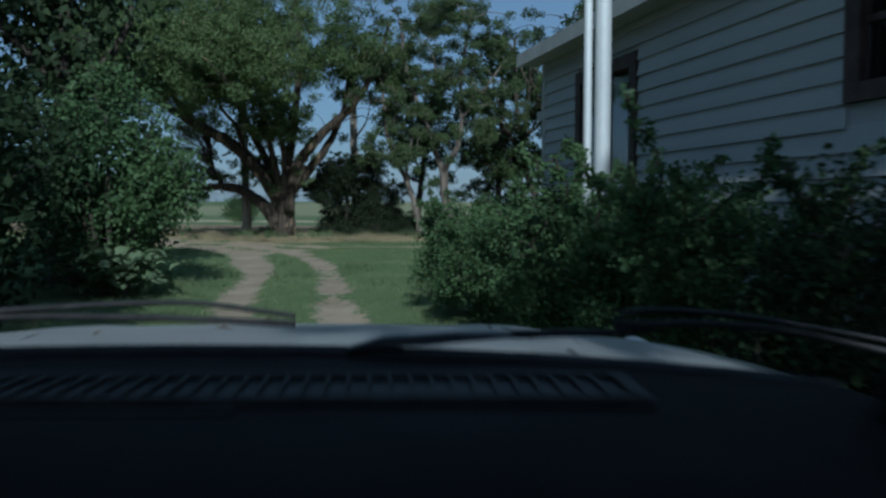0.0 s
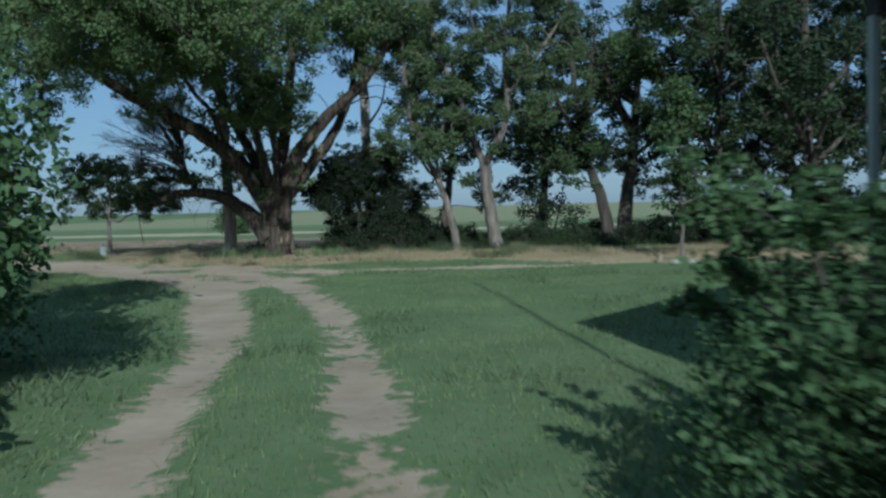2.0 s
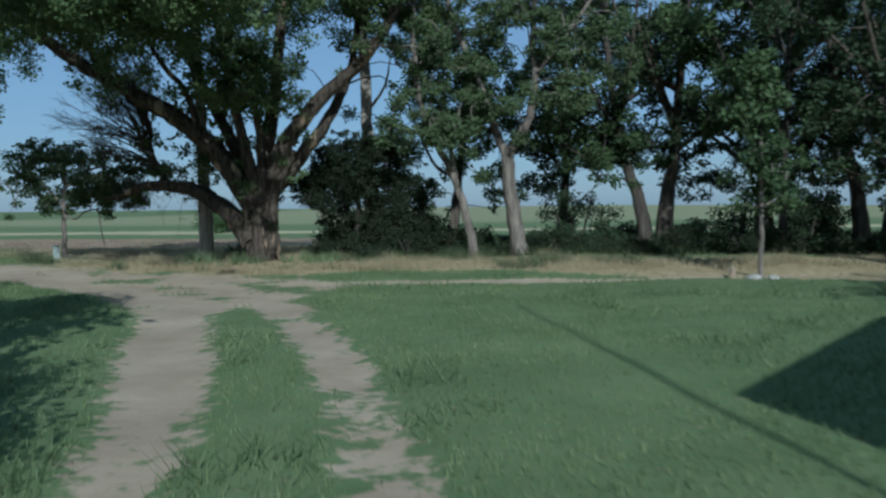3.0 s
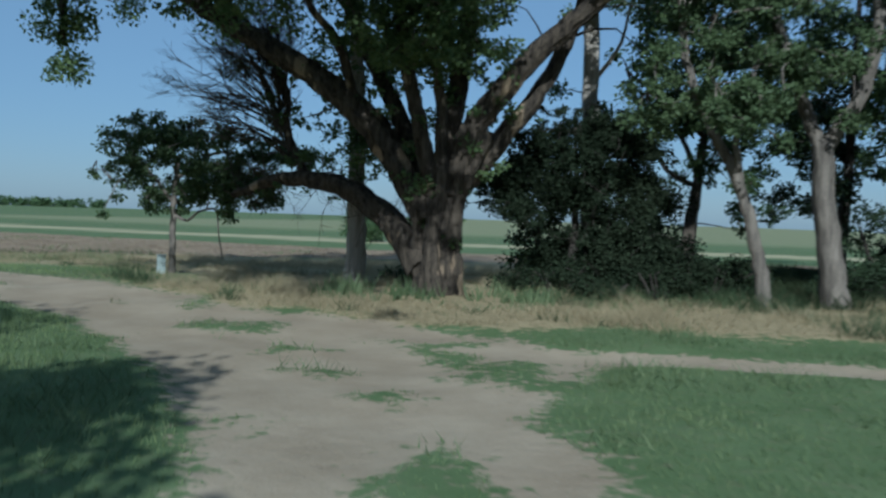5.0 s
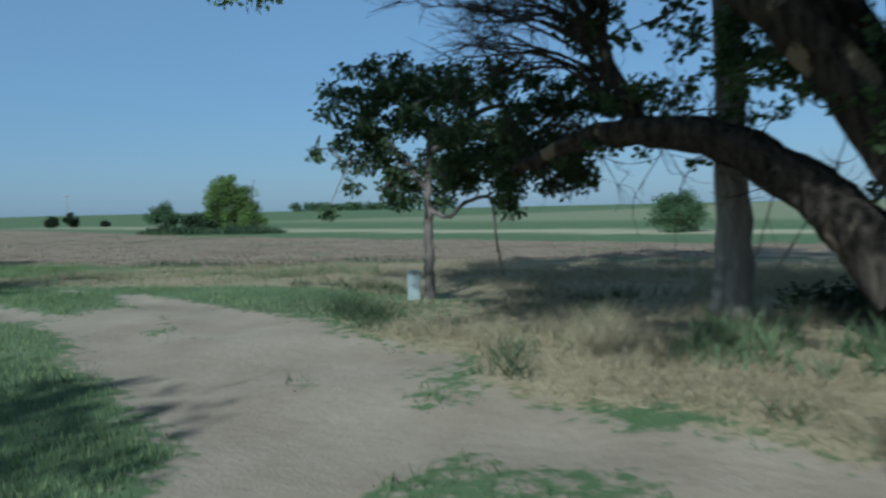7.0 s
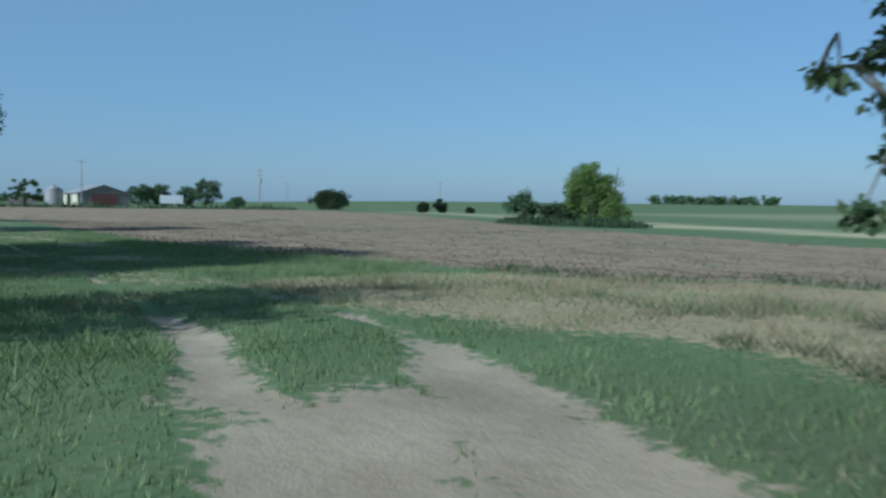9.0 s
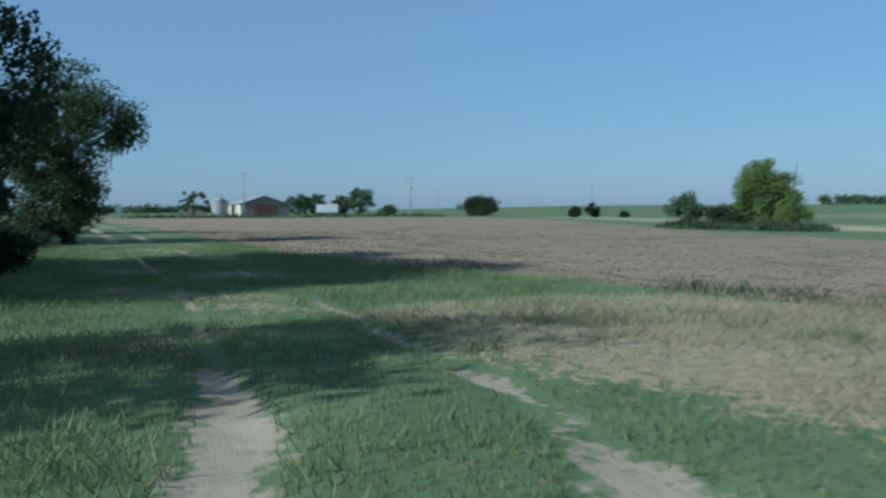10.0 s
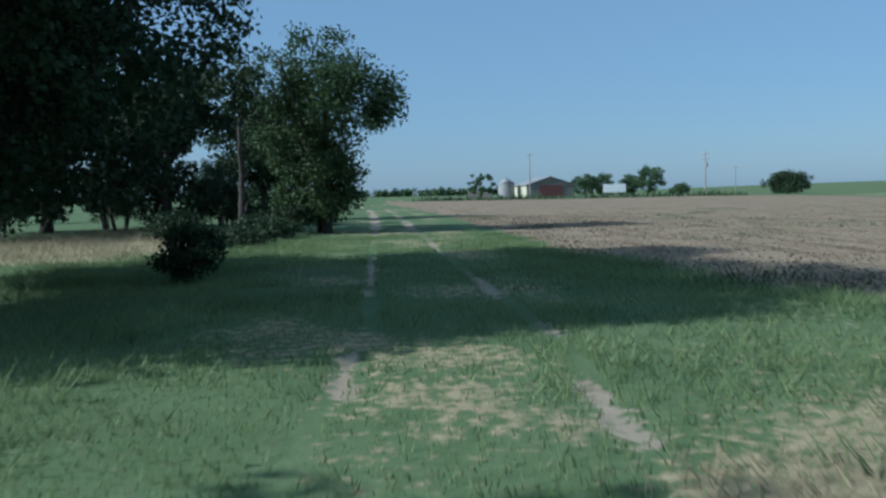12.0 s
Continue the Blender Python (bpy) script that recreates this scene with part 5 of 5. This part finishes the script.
    boxed("porch_beam", (0.52, 3.3, 1.45, 1.57, 2.56, 2.74), M_BROWN, house)
    boxed("porch_post", (0.52, 0.57, 1.5, 1.55, -0.2, 2.56), M_TRIM, house, "pale grey painted post")
    boxed("porch_post", (1.0, 1.17, 1.43, 1.59, -0.2, 2.56), M_BROWN, house, "dark post")
    boxed("porch_post", (3.1, 3.22, 1.46, 1.56, -0.2, 2.56), M_TRIM, house, "pale grey painted post")
    return house


build_house()


def pipe(name, at, r, h, label, collar):
    root = thing(name, at, label, "pipe")
    n = 20
    v, f, c = tube([(0, 0, -0.15), (0, 0, h * 0.33), (0, 0, 4.3), (0, 0, 4.32), (0, 0, h)], [r, r, r, min(r, 0.03), min(r, 0.025)], n)
    piece("shaft", mesh_of("shaft", v, f.tolist() + c.tolist(), M_STEEL, True), root)
    for z in collar:
        v, f, c = tube([(0, 0, z - 0.04), (0, 0, z - 0.038), (0, 0, z + 0.038), (0, 0, z + 0.04)], [r, r * 1.12, r * 1.12, r], n)
        piece("collar", mesh_of("collar", v, f.tolist(), M_STEEL, True), root)
    return root


pipe("steel_mast", on_ground(3.09, 4.48), 0.068, 9.6, "thick bright galvanised mast standing in the hedge", (3.4,))
pipe("steel_pipe", on_ground(2.965, 4.44), 0.034, 4.3, "thin bright galvanised pipe beside the mast", ())

# ---------------------------------------------------------------- utility box
M_BOX = surf("pale grey-green painted steel", (0.26, 0.3, 0.275), (0.35, 0.39, 0.36), 5, 0.6, 0.1)


def utility_box(at):
    root = thing("utility_box", at, "small pale green utility pedestal in dry grass", "utility box")
    boxed("body", (-0.085, 0.085, -0.08, 0.08, -0.1, 0.36), M_BOX, root, bevel=0.008)
    boxed("cap", (-0.095, 0.095, -0.09, 0.09, 0.36, 0.395), M_BOX, root, bevel=0.012)
    boxed("door", (-0.07, 0.07, -0.09, -0.0805, 0.06, 0.33), M_BOX, root, bevel=0.003)
    boxed("latch", (0.04, 0.055, -0.097, -0.09, 0.18, 0.22), M_STEEL, root, "grey metal latch")
    return root


utility_box(on_ground(-12.38, 31.5, 35))

# ---------------------------------------------------------------- farmstead far across the field
M_RED = surf("faded red door", (0.13, 0.052, 0.048), (0.19, 0.075, 0.068), 1, 0.7, 0.1)
M_CREAM = surf("cream metal wall", (0.5, 0.46, 0.33), (0.58, 0.54, 0.4), 1, 0.6, 0.1)
M_TIN = surf("grey ribbed metal", (0.17, 0.15, 0.135), (0.24, 0.21, 0.19), 1, 0.6, 0.1)
M_TINROOF = surf("weathered tin roof", (0.24, 0.23, 0.225), (0.34, 0.33, 0.32), 1, 0.5, 0.1)
M_WHITE = surf("white painted metal", (0.55, 0.56, 0.57), (0.64, 0.64, 0.64), 1, 0.5, 0.05)
M_WOODPOLE = surf("grey weathered pole", (0.2, 0.18, 0.16), (0.32, 0.3, 0.27), 3, 0.9, 0.3)


def shed(at):
    """Gabled machine shed; the gable faces along -y."""
    root = thing("machine_shed", at, "grey gabled machine shed with red sliding door", "shed")
    w, l, e, p = 7.0, 16.0, 3.5, 5.8
    for sx in (-1, 1):
        bm = bmesh.new()
        x0 = sx * w
        box(bm, min(x0, x0 - sx * 0.15), max(x0, x0 - sx * 0.15), 0.15, l, -0.3, e)
        part("side_wall", bm, M_CREAM if sx < 0 else M_TIN, root, "cream side wall" if sx < 0 else "")
        bm = bmesh.new()
        vv = [bm.verts.new(q) for q in ((sx * (w + 0.5), -0.3, e - 0.15), (0, -0.3, p), (0, l + 0.3, p), (sx * (w + 0.5), l + 0.3, e - 0.15))]
        vv += [bm.verts.new(v.co + Vector((0, 0, 0.12))) for v in vv[:4]]
        for q in ((0, 1, 2, 3), (7, 6, 5, 4), (0, 4, 5, 1), (1, 5, 6, 2), (2, 6, 7, 3), (3, 7, 4, 0)):
            bm.faces.new([vv[i] for i in q])
        bmesh.ops.recalc_face_normals(bm, faces=bm.faces)
        part("roof", bm, M_TINROOF, root)
    for y in (0, l):
        bm = bmesh.new()
        vv = [bm.verts.new(q) for q in ((-w, y, -0.3), (w, y, -0.3), (w, y, e), (0, y, p - 0.02), (-w, y, e))]
        vv += [bm.verts.new(v.co + Vector((0, 0.15, 0))) for v in vv[:5]]
        bm.faces.new(vv[:5])
        bm.faces.new(vv[5:][::-1])
        for i in range(5):
            bm.faces.new((vv[i], vv[5 + i], vv[5 + (i + 1) % 5], vv[(i + 1) % 5]))
        bmesh.ops.recalc_face_normals(bm, faces=bm.faces)
        part("end_wall", bm, M_TIN, root)
    boxed("sliding_door", (-3.2, 3.6, -0.12, -0.01, 0, 3.3), M_RED, root, "faded red sliding door")
    boxed("door_track", (-3.6, 6.4, -0.16, -0.01, 3.32, 3.5), M_TIN, root)
    return root


def silo(at):
    root = thing("grain_bin", at, "small round galvanised grain bin with conical roof", "grain bin")
    n = 28
    zs = np.linspace(-0.2, 4.2, 12)
    v, f, c = tube([(0, 0, z) for z in zs], [2.4 + 0.03 * (k % 2) for k in range(12)], n)
    piece("body", mesh_of("body", v, f.tolist() + c.tolist(), M_TINROOF, True), root)
    v, f, c = tube([(0, 0, 4.15), (0, 0, 4.2), (0, 0, 5.5), (0, 0, 5.52)], [2.3, 2.6, 0.4, 0.3], n)
    piece("roof", mesh_of("roof", v, f.tolist() + c.tolist(), M_TINROOF, True), root)
    v, f, c = tube([(0, 0, 5.5), (0, 0, 5.8)], [0.3, 0.3], 12)
    piece("vent_cap", mesh_of("vent_cap", v, f.tolist() + c.tolist(), M_TIN, True), root)
    return root


def trailer(at):
    root = thing("white_trailer", at, "white box trailer parked among farm trees", "trailer")
    boxed("box", (-3.2, 3.2, -1.2, 1.2, 0.7, 3.2), M_WHITE, root, bevel=0.06)
    boxed("chassis", (-3.1, 3.1, -0.9, 0.9, 0.5, 0.7), M_TIN, root)
    for x in (-2.2, -1.2, 2.4):
        for y in (-0.95, 0.95):
            v, f, c = tube([(x, y - 0.13, 0.42), (x, y - 0.11, 0.42), (x, y + 0.11, 0.42), (x, y + 0.13, 0.42)], [0.3, 0.44, 0.44, 0.3], 16)
            piece("wheel", mesh_of("wheel", v, f.tolist() + c.tolist(), M_BROWN, True), root, "black tyre")
    return root


def utility_pole(at, h, label, arms=1):
    root = thing("utility_pole", at, label, "utility pole", "power line poles")
    v, f, c = tube([(0, 0, -0.5), (0, 0, h * 0.5), (0, 0, h)], [0.19, 0.16, 0.12], 10)
    piece("pole", mesh_of("pole", v, f.tolist() + c.tolist(), M_WOODPOLE, True), root)
    for k in range(arms):
        boxed("crossarm", (-1.2, 1.2, -0.2, -0.08, h - 0.7 - k * 1.1, h - 0.55 - k * 1.1), M_WOODPOLE, root)
        for x in (-1.05, 0.0, 1.05):
            boxed("insulator", (x - 0.05, x + 0.05, -0.19, -0.09, h - 0.55 - k * 1.1, h - 0.33 - k * 1.1), M_WHITE, root, bevel=0.02)
    if arms > 1:
        v, f, c = tube([(0.3, -0.1, h - 3.6), (0.3, -0.1, h - 2.6)], [0.26, 0.26], 12)
        piece("transformer", mesh_of("transformer", v, f.tolist() + c.tolist(), M_TIN, True), root, "grey transformer can")
    return root


shed(on_ground(-258.0, 75.2, 95))
silo(on_ground(-265.5, 63.5))
trailer(on_ground(-266.4, 96.2, 80))
boxed("low_shed_wall", (-3.5, 3.5, -2.0, 2.0, -0.2, 2.2), M_TIN, thing("low_shed", on_ground(-263.5, 55.4, 83), "low dark open shed beside the grain bin", "shed"))
utility_pole(on_ground(-242.5, 66.7, 75), 12.0, "grey utility pole behind the machine shed")
utility_pole(on_ground(-206.0, 100.9, 60), 9.8, "weathered utility pole with transformer beyond the field", 2)
utility_pole(on_ground(-262, 190, 60), 9.5, "weathered utility pole on the far slope")
utility_pole(on_ground(-330, 160, 60), 9.5, "weathered utility pole on the far slope")
for k, (x, y, h, w, sparse) in enumerate([(-271.8, 88.6, 6.6, 4.0, 0), (-280.0, 95.5, 6.6, 4.4, 0), (-268.5, 107.4, 8.4, 4.8, 0), (-274.0, 103.5, 6.2, 4.0, 0), (-253.8, 54.5, 7.8, 3.8, 1), (-265.3, 115.5, 2.6, 2.8, 0)]):
    rng = R(600 + k)
    make_tree("farm_tree", on_ground(x, y), [("trunk", [(0, 0, -0.2), (0.1, 0, h * 0.3), (0, 0, h * 0.7)], 0.3, 0.1)],
              cloud((0, 0, h * 0.52), (w, w, h * 0.47), 34 if sparse else 60, rng, 0.3 if sparse else 0.25, size=(0.35, 0.75) if sparse else (0.7, 1.3)),
              "thin ragged farmyard tree" if sparse else "rounded dark green farmyard tree", 620 + k, M_BARK, M_LEAF_FAR, per=80, size=0.42, group="farmyard trees")


def treeline(name, a, b, n, tall, label, seed):
    """A distant row of woodland."""
    rng = R(seed)
    cs, rs = [], []
    for k in range(n):
        t = k / (n - 1)
        h = tall * (0.55 + 0.5 * rng.random())
        x, y = a[0] + (b[0] - a[0]) * t + rng.normal() * 4, a[1] + (b[1] - a[1]) * t + rng.normal() * 4
        z = gz(x, y)
        for q in range(5):
            cs.append((x + rng.normal() * 2, y + rng.normal() * 2, z + h * (0.15 + 0.17 * q)))
            rs.append(tall * 0.32)
    me = leaf_mesh(name, cs, rs, 26, tall * 0.26, M_LEAF_FAR, rng, 0.1)
    return tagged(new(name, me), label, "woodland", kind="stuff")


treeline("far_woods", (-480, 540), (-415, 598), 46, 7.0, "distant dark tree row on the hill", 701)
treeline("horizon_woods", (-715, 20), (-700, 175), 60, 6.5, "distant flat woodland along the horizon", 702)
treeline("horizon_woods", (-715, 20), (-640, -250), 60, 7.0, "distant flat woodland along the horizon", 703)

# ---------------------------------------------------------------- the car in the drive, seen from its seat at the start
M_PAINT = surf("dusty pale grey car paint", (0.56, 0.57, 0.55), (0.68, 0.69, 0.66), 2.5, 0.35, 0.03, fine=18, spec=0.5)
# grey plastic toned near black: shade inside the cab put into colour
M_DASH = surf("dashboard plastic with painted shade", (0.011, 0.0105, 0.0105), (0.02, 0.019, 0.019), 7, 0.8, 0.25, spec=0.1, fine=40, distance=0.002)
M_BLACK = surf("black rubber", (0.012, 0.012, 0.013), (0.03, 0.03, 0.031), 20, 0.6, 0.2, distance=0.002)
M_ARM = surf("worn grey wiper metal", (0.05, 0.055, 0.06), (0.12, 0.125, 0.13), 14, 0.5, 0.1, metal=0.2)
# dusty slats, likewise toned down for the shade in the cab
M_DUST = surf("dusty grille plastic with painted shade", (0.025, 0.024, 0.023), (0.06, 0.058, 0.054), 18, 0.8, 0.3, distance=0.002)


M_LITTER = surf("dry brown leaf", (0.05, 0.035, 0.022), (0.14, 0.1, 0.06), 30, 0.9, 0.0)


def loft(bm, rows):
    vs = [[bm.verts.new(p) for p in r] for r in rows]
    for a, b in zip(vs, vs[1:]):
        for i in range(len(a) - 1):
            bm.faces.new((a[i], a[i + 1], b[i + 1], b[i]))


BONNET_CX, BONNET_HW = -0.35, 1.0


def screen_foot(x):
    """Where the windscreen meets the dashboard."""
    return 1.215 - 0.2 * ((x + 0.35) / 0.92) ** 2


def bonnet_point(xn, t):
    x = BONNET_CX + xn * BONNET_HW
    y0, y1 = screen_foot(x) + 0.03, 2.42 - 0.18 * xn * xn
    z = 1.165 - 0.1 * t ** 1.4 - 0.035 * abs(xn) ** 3.5 - 4.1 * max(0, t - 0.86) ** 2 + 0.012 * math.exp(-((abs(xn) - 0.55) / 0.07) ** 2)
    return (x, y0 + (y1 - y0) * t, z)


def build_car():
    car = thing("car", pose(2.238, -2.452, gz(2.2, -2.0) - 0.012, 0, 0, 5.0), "dusty pale grey car standing on the dirt drive", "car")
    cx, hw = BONNET_CX, 0.92
    base = screen_foot
    # bonnet, rounded over to the nose
    bm = bmesh.new()
    rows = [[bonnet_point(-1 + i / 10, k / 14) for i in range(21)] for k in range(15)]
    rows.append([(x, y + 0.03, 0.62) for x, y, z in rows[-1]])
    loft(bm, rows)
    bmesh.ops.solidify(bm, geom=bm.faces, thickness=0.012)
    part("bonnet", bm, M_PAINT, car, "dusty pale grey bonnet with dead leaves", True)
    for s in (-1, 1):
        bm = bmesh.new()
        a, b = cx + s * (hw - 0.06), cx + s * (hw + 0.02)
        box(bm, min(a, b), max(a, b), 0.75, 2.2, 0.4, 1.06, 0.03)
        part("fender", bm, M_PAINT, car)
        bm = bmesh.new()
        box(bm, min(a, b), max(a, b), -2.2, 0.74, 0.35, 1.12, 0.03)
        part("door_panel", bm, M_PAINT, car)
        v, f, c = tube([(cx + s * (hw - 0.04), 0.92, 1.1), (cx + s * (hw - 0.1), 0.62, 1.42), (cx + s * (hw - 0.2), 0.3, 1.7)], [0.045] * 3, 8)
        piece("windscreen_pillar", mesh_of("windscreen_pillar", v, f.tolist() + c.tolist(), M_DASH, True), car)
        v, f, c = tube([(cx + s * (hw - 0.04), -2.1, 1.05), (cx + s * (hw - 0.2), -1.9, 1.7)], [0.06] * 2, 8)
        piece("rear_pillar", mesh_of("rear_pillar", v, f.tolist() + c.tolist(), M_DASH, True), car)
    # unseen shell: wide roof, tail and sides closed up to keep sun off the dashboard
    boxed("roof_panel", (cx - 0.91, cx + 0.91, -2.26, 0.34, 1.69, 1.75), M_PAINT, car, bevel=0.025)
    boxed("floor_pan", (cx - 0.86, cx + 0.86, -2.2, 0.9, 0.3, 0.36), M_DASH, car)
    boxed("tail_panel", (cx - 0.9, cx + 0.9, -2.26, -2.2, 0.35, 1.69), M_PAINT, car)
    for s in (-1, 1):
        boxed("quarter_sun_block", (min(cx + s * 0.86, cx + s * 0.9), max(cx + s * 0.86, cx + s * 0.9), -2.2, -0.2, 1.12, 1.69), M_PAINT, car)
    boxed("bench_seat", (cx - 0.7, cx + 0.7, -1.0, -0.35, 0.36, 0.72), M_DASH, car, bevel=0.05)
    boxed("firewall", (cx - 0.86, cx + 0.86, 0.93, 0.97, 0.36, 1.05), M_DASH, car)
    # dashboard
    bm = bmesh.new()
    prof = [(0.5, 0.72), (0.48, 0.95), (0.51, 1.08), (0.56, 1.15), (0.64, 1.178), (0.78, 1.191), (0.95, 1.195)]
    rows = [[(cx + xn * (hw - 0.05), y, z - 0.012 * abs(xn) ** 3) for xn in np.linspace(-1, 1, 15)] for y, z in prof]
    rows.append([(x, base(x) - 0.02, 1.19 - 0.012 * abs((x - cx) / hw) ** 3) for x, _, _ in rows[-1]])
    loft(bm, rows)
    bmesh.ops.recalc_face_normals(bm, faces=bm.faces)
    bmesh.ops.solidify(bm, geom=bm.faces, thickness=0.02)
    dash = part("dashboard", bm, M_DASH, car, "grey dashboard top with cab shade painted in", True)
    # defroster grille
    x0, x1, y0, y1, zt = -0.96, 0.225, 0.885, 0.99, 1.194
    boxed("grille_well", (x0, x1, y0, y1, zt - 0.004, zt + 0.001), M_BLACK, dash)
    for a, b, c, d in ((x0 - 0.018, x1 + 0.018, y1, y1 + 0.014), (x0 - 0.018, x1 + 0.018, y0 - 0.014, y0), (x0 - 0.018, x0, y0, y1), (x1, x1 + 0.018, y0, y1)):
        boxed("grille_rim", (a, b, c, d, zt - 0.004, zt + 0.009), M_DUST, dash, bevel=0.002)
    slat = bmesh.new()
    box(slat, -0.0025, 0.0025, y0 - 0.94, y1 - 0.94, -0.004, 0.007)
    me = bpy.data.meshes.new("slat")
    slat.to_mesh(me)
    slat.free()
    me.materials.append(M_DUST)
    n = 49
    for k in range(1, n):
        piece("slat", me, dash, at=pose(x0 + (x1 - x0) * k / n, 0.94, zt))
    boxed("seam", (-0.92, -0.194, 0.838, 0.846, 1.18, 1.1965), M_BLACK, dash, "thin dark slot across the dashboard")
    bm = bmesh.new()
    box(bm, -1.08, -0.46, 0.42, 0.66, 1.0, 1.215, 0.06)
    part("instrument_cowl", bm, M_BLACK, car, "black rounded instrument hood", True)
    # scuttle rubber at the foot of the windscreen
    path = [(x, base(x) - 0.01, 1.19 - 0.02 * abs((x - cx) / hw) ** 3) for x in np.linspace(cx - hw + 0.05, cx + hw - 0.05, 15)]
    v, f, c = tube(path, [0.014] * 15, 8)
    piece("scuttle_seal", mesh_of("scuttle_seal", v, f.tolist() + c.tolist(), M_BLACK, True), car, "black rubber seal")
    # wipers: flat arm shoe, thin arm, bowed blade carrier and rubber
    for shoe, arm, carrier, rubber in (
            ([(-0.11, 1.203), (-0.058, 1.218), (0.039, 1.224), (0.125, 1.223), (0.125, 1.219), (0.006, 1.207)], [(0.12, 1.18, 1.221), (0.2, 1.17, 1.2245), (0.282, 1.13, 1.232), (0.34, 1.1, 1.25)],
             [(0.251, 1.1, 1.249), (0.285, 1.1, 1.265), (0.377, 1.1, 1.262), (0.476, 1.09, 1.25), (0.621, 1.05, 1.226), (0.74, 0.98, 1.2)], [(0.251, 1.1, 1.245), (0.377, 1.1, 1.247), (0.492, 1.09, 1.237), (0.621, 1.05, 1.212), (0.74, 0.98, 1.188)]),
            ([(-1.03, 1.19), (-1.0, 1.21), (-0.92, 1.226), (-0.84, 1.232), (-0.84, 1.226), (-0.93, 1.205)], [(-0.85, 1.19, 1.229), (-0.72, 1.21, 1.242), (-0.6, 1.22, 1.252), (-0.5, 1.22, 1.258)],
             [(-0.19, 1.22, 1.2425), (-0.242, 1.22, 1.25), (-0.348, 1.22, 1.2625), (-0.512, 1.22, 1.258), (-0.618, 1.22, 1.249), (-0.8, 1.18, 1.236)], [(-0.19, 1.22, 1.231), (-0.29, 1.22, 1.236), (-0.414, 1.22, 1.2405), (-0.618, 1.22, 1.2415), (-0.8, 1.18, 1.228)])):
        y = 1.18
        bm = bmesh.new()
        near, far = [[bm.verts.new((x, yy, z)) for x, z in shoe] for yy in (y - 0.012, y + 0.012)]
        bm.faces.new(near)
        bm.faces.new(far[::-1])
        for i in range(len(near)):
            j = (i + 1) % len(near)
            bm.faces.new((near[i], far[i], far[j], near[j]))
        bmesh.ops.recalc_face_normals(bm, faces=bm.faces)
        w = part("wiper", bm, M_ARM, car, "worn grey wiper arm")
        path = smooth_path(arm, 4)
        v, f, c = tube(path, np.linspace(0.006, 0.0045, len(path)), 8)
        piece("arm_rod", mesh_of("arm_rod", v, f.tolist() + c.tolist(), M_BLACK, True), w)
        path = smooth_path(carrier, 5)
        v, f, c = tube(path, [0.0042] * len(path), 6)
        piece("blade_carrier", mesh_of("blade_carrier", v, f.tolist() + c.tolist(), M_BLACK, True), w, "black wiper blade")
        path = smooth_path(rubber, 5)
        v, f, c = tube(path, [0.0055] * len(path), 6)
        piece("blade_rubber", mesh_of("blade_rubber", v, f.tolist() + c.tolist(), M_BLACK, True), w)
    for x in (cx - 0.8, cx + 0.8):
        for y in (1.65, -1.45):
            v, f, c = tube([(x - 0.1, y, 0.34), (x - 0.085, y, 0.34), (x + 0.085, y, 0.34), (x + 0.1, y, 0.34)], [0.27, 0.345, 0.345, 0.27], 24)
            wheel = piece("wheel", mesh_of("wheel", v, f.tolist() + c.tolist(), M_BLACK, True), car, "black tyre")
            v, f, c = tube([(x - 0.095, y, 0.34), (x - 0.08, y, 0.34), (x + 0.08, y, 0.34), (x + 0.095, y, 0.34)], [0.14, 0.21, 0.21, 0.14], 20)
            piece("rim", mesh_of("rim", v, f.tolist() + c.tolist(), M_ARM, True), wheel)
    # dry leaves blown onto the bonnet
    rng = np.random.default_rng(77)
    vs, fs = [], []
    for k in range(26):
        xn, t = rng.uniform(-0.85, 0.85), rng.uniform(0.03, 0.8)
        x, y, z = bonnet_point(xn, t)
        z += 0.016
        a, s = rng.uniform(0, 6.28), 0.008 + 0.014 * rng.random()
        d, n = np.array([math.cos(a), math.sin(a), 0.15]), np.array([-math.sin(a), math.cos(a), 0.0])
        p = np.array([x, y, z])
        i = len(vs)
        vs += [p - d * s, p + n * s * 0.45, p + d * s, p - n * s * 0.45 + [0, 0, 0.004]]
        fs.append((i, i + 1, i + 2, i + 3))
    litter = piece("leaf_litter", mesh_of("leaf_litter", np.array(vs), fs, M_LITTER), at=car.matrix_basis.copy())
    tagged(litter, "small dry brown leaves on the dusty bonnet", "leaves", kind="stuff")
    return car


build_car()
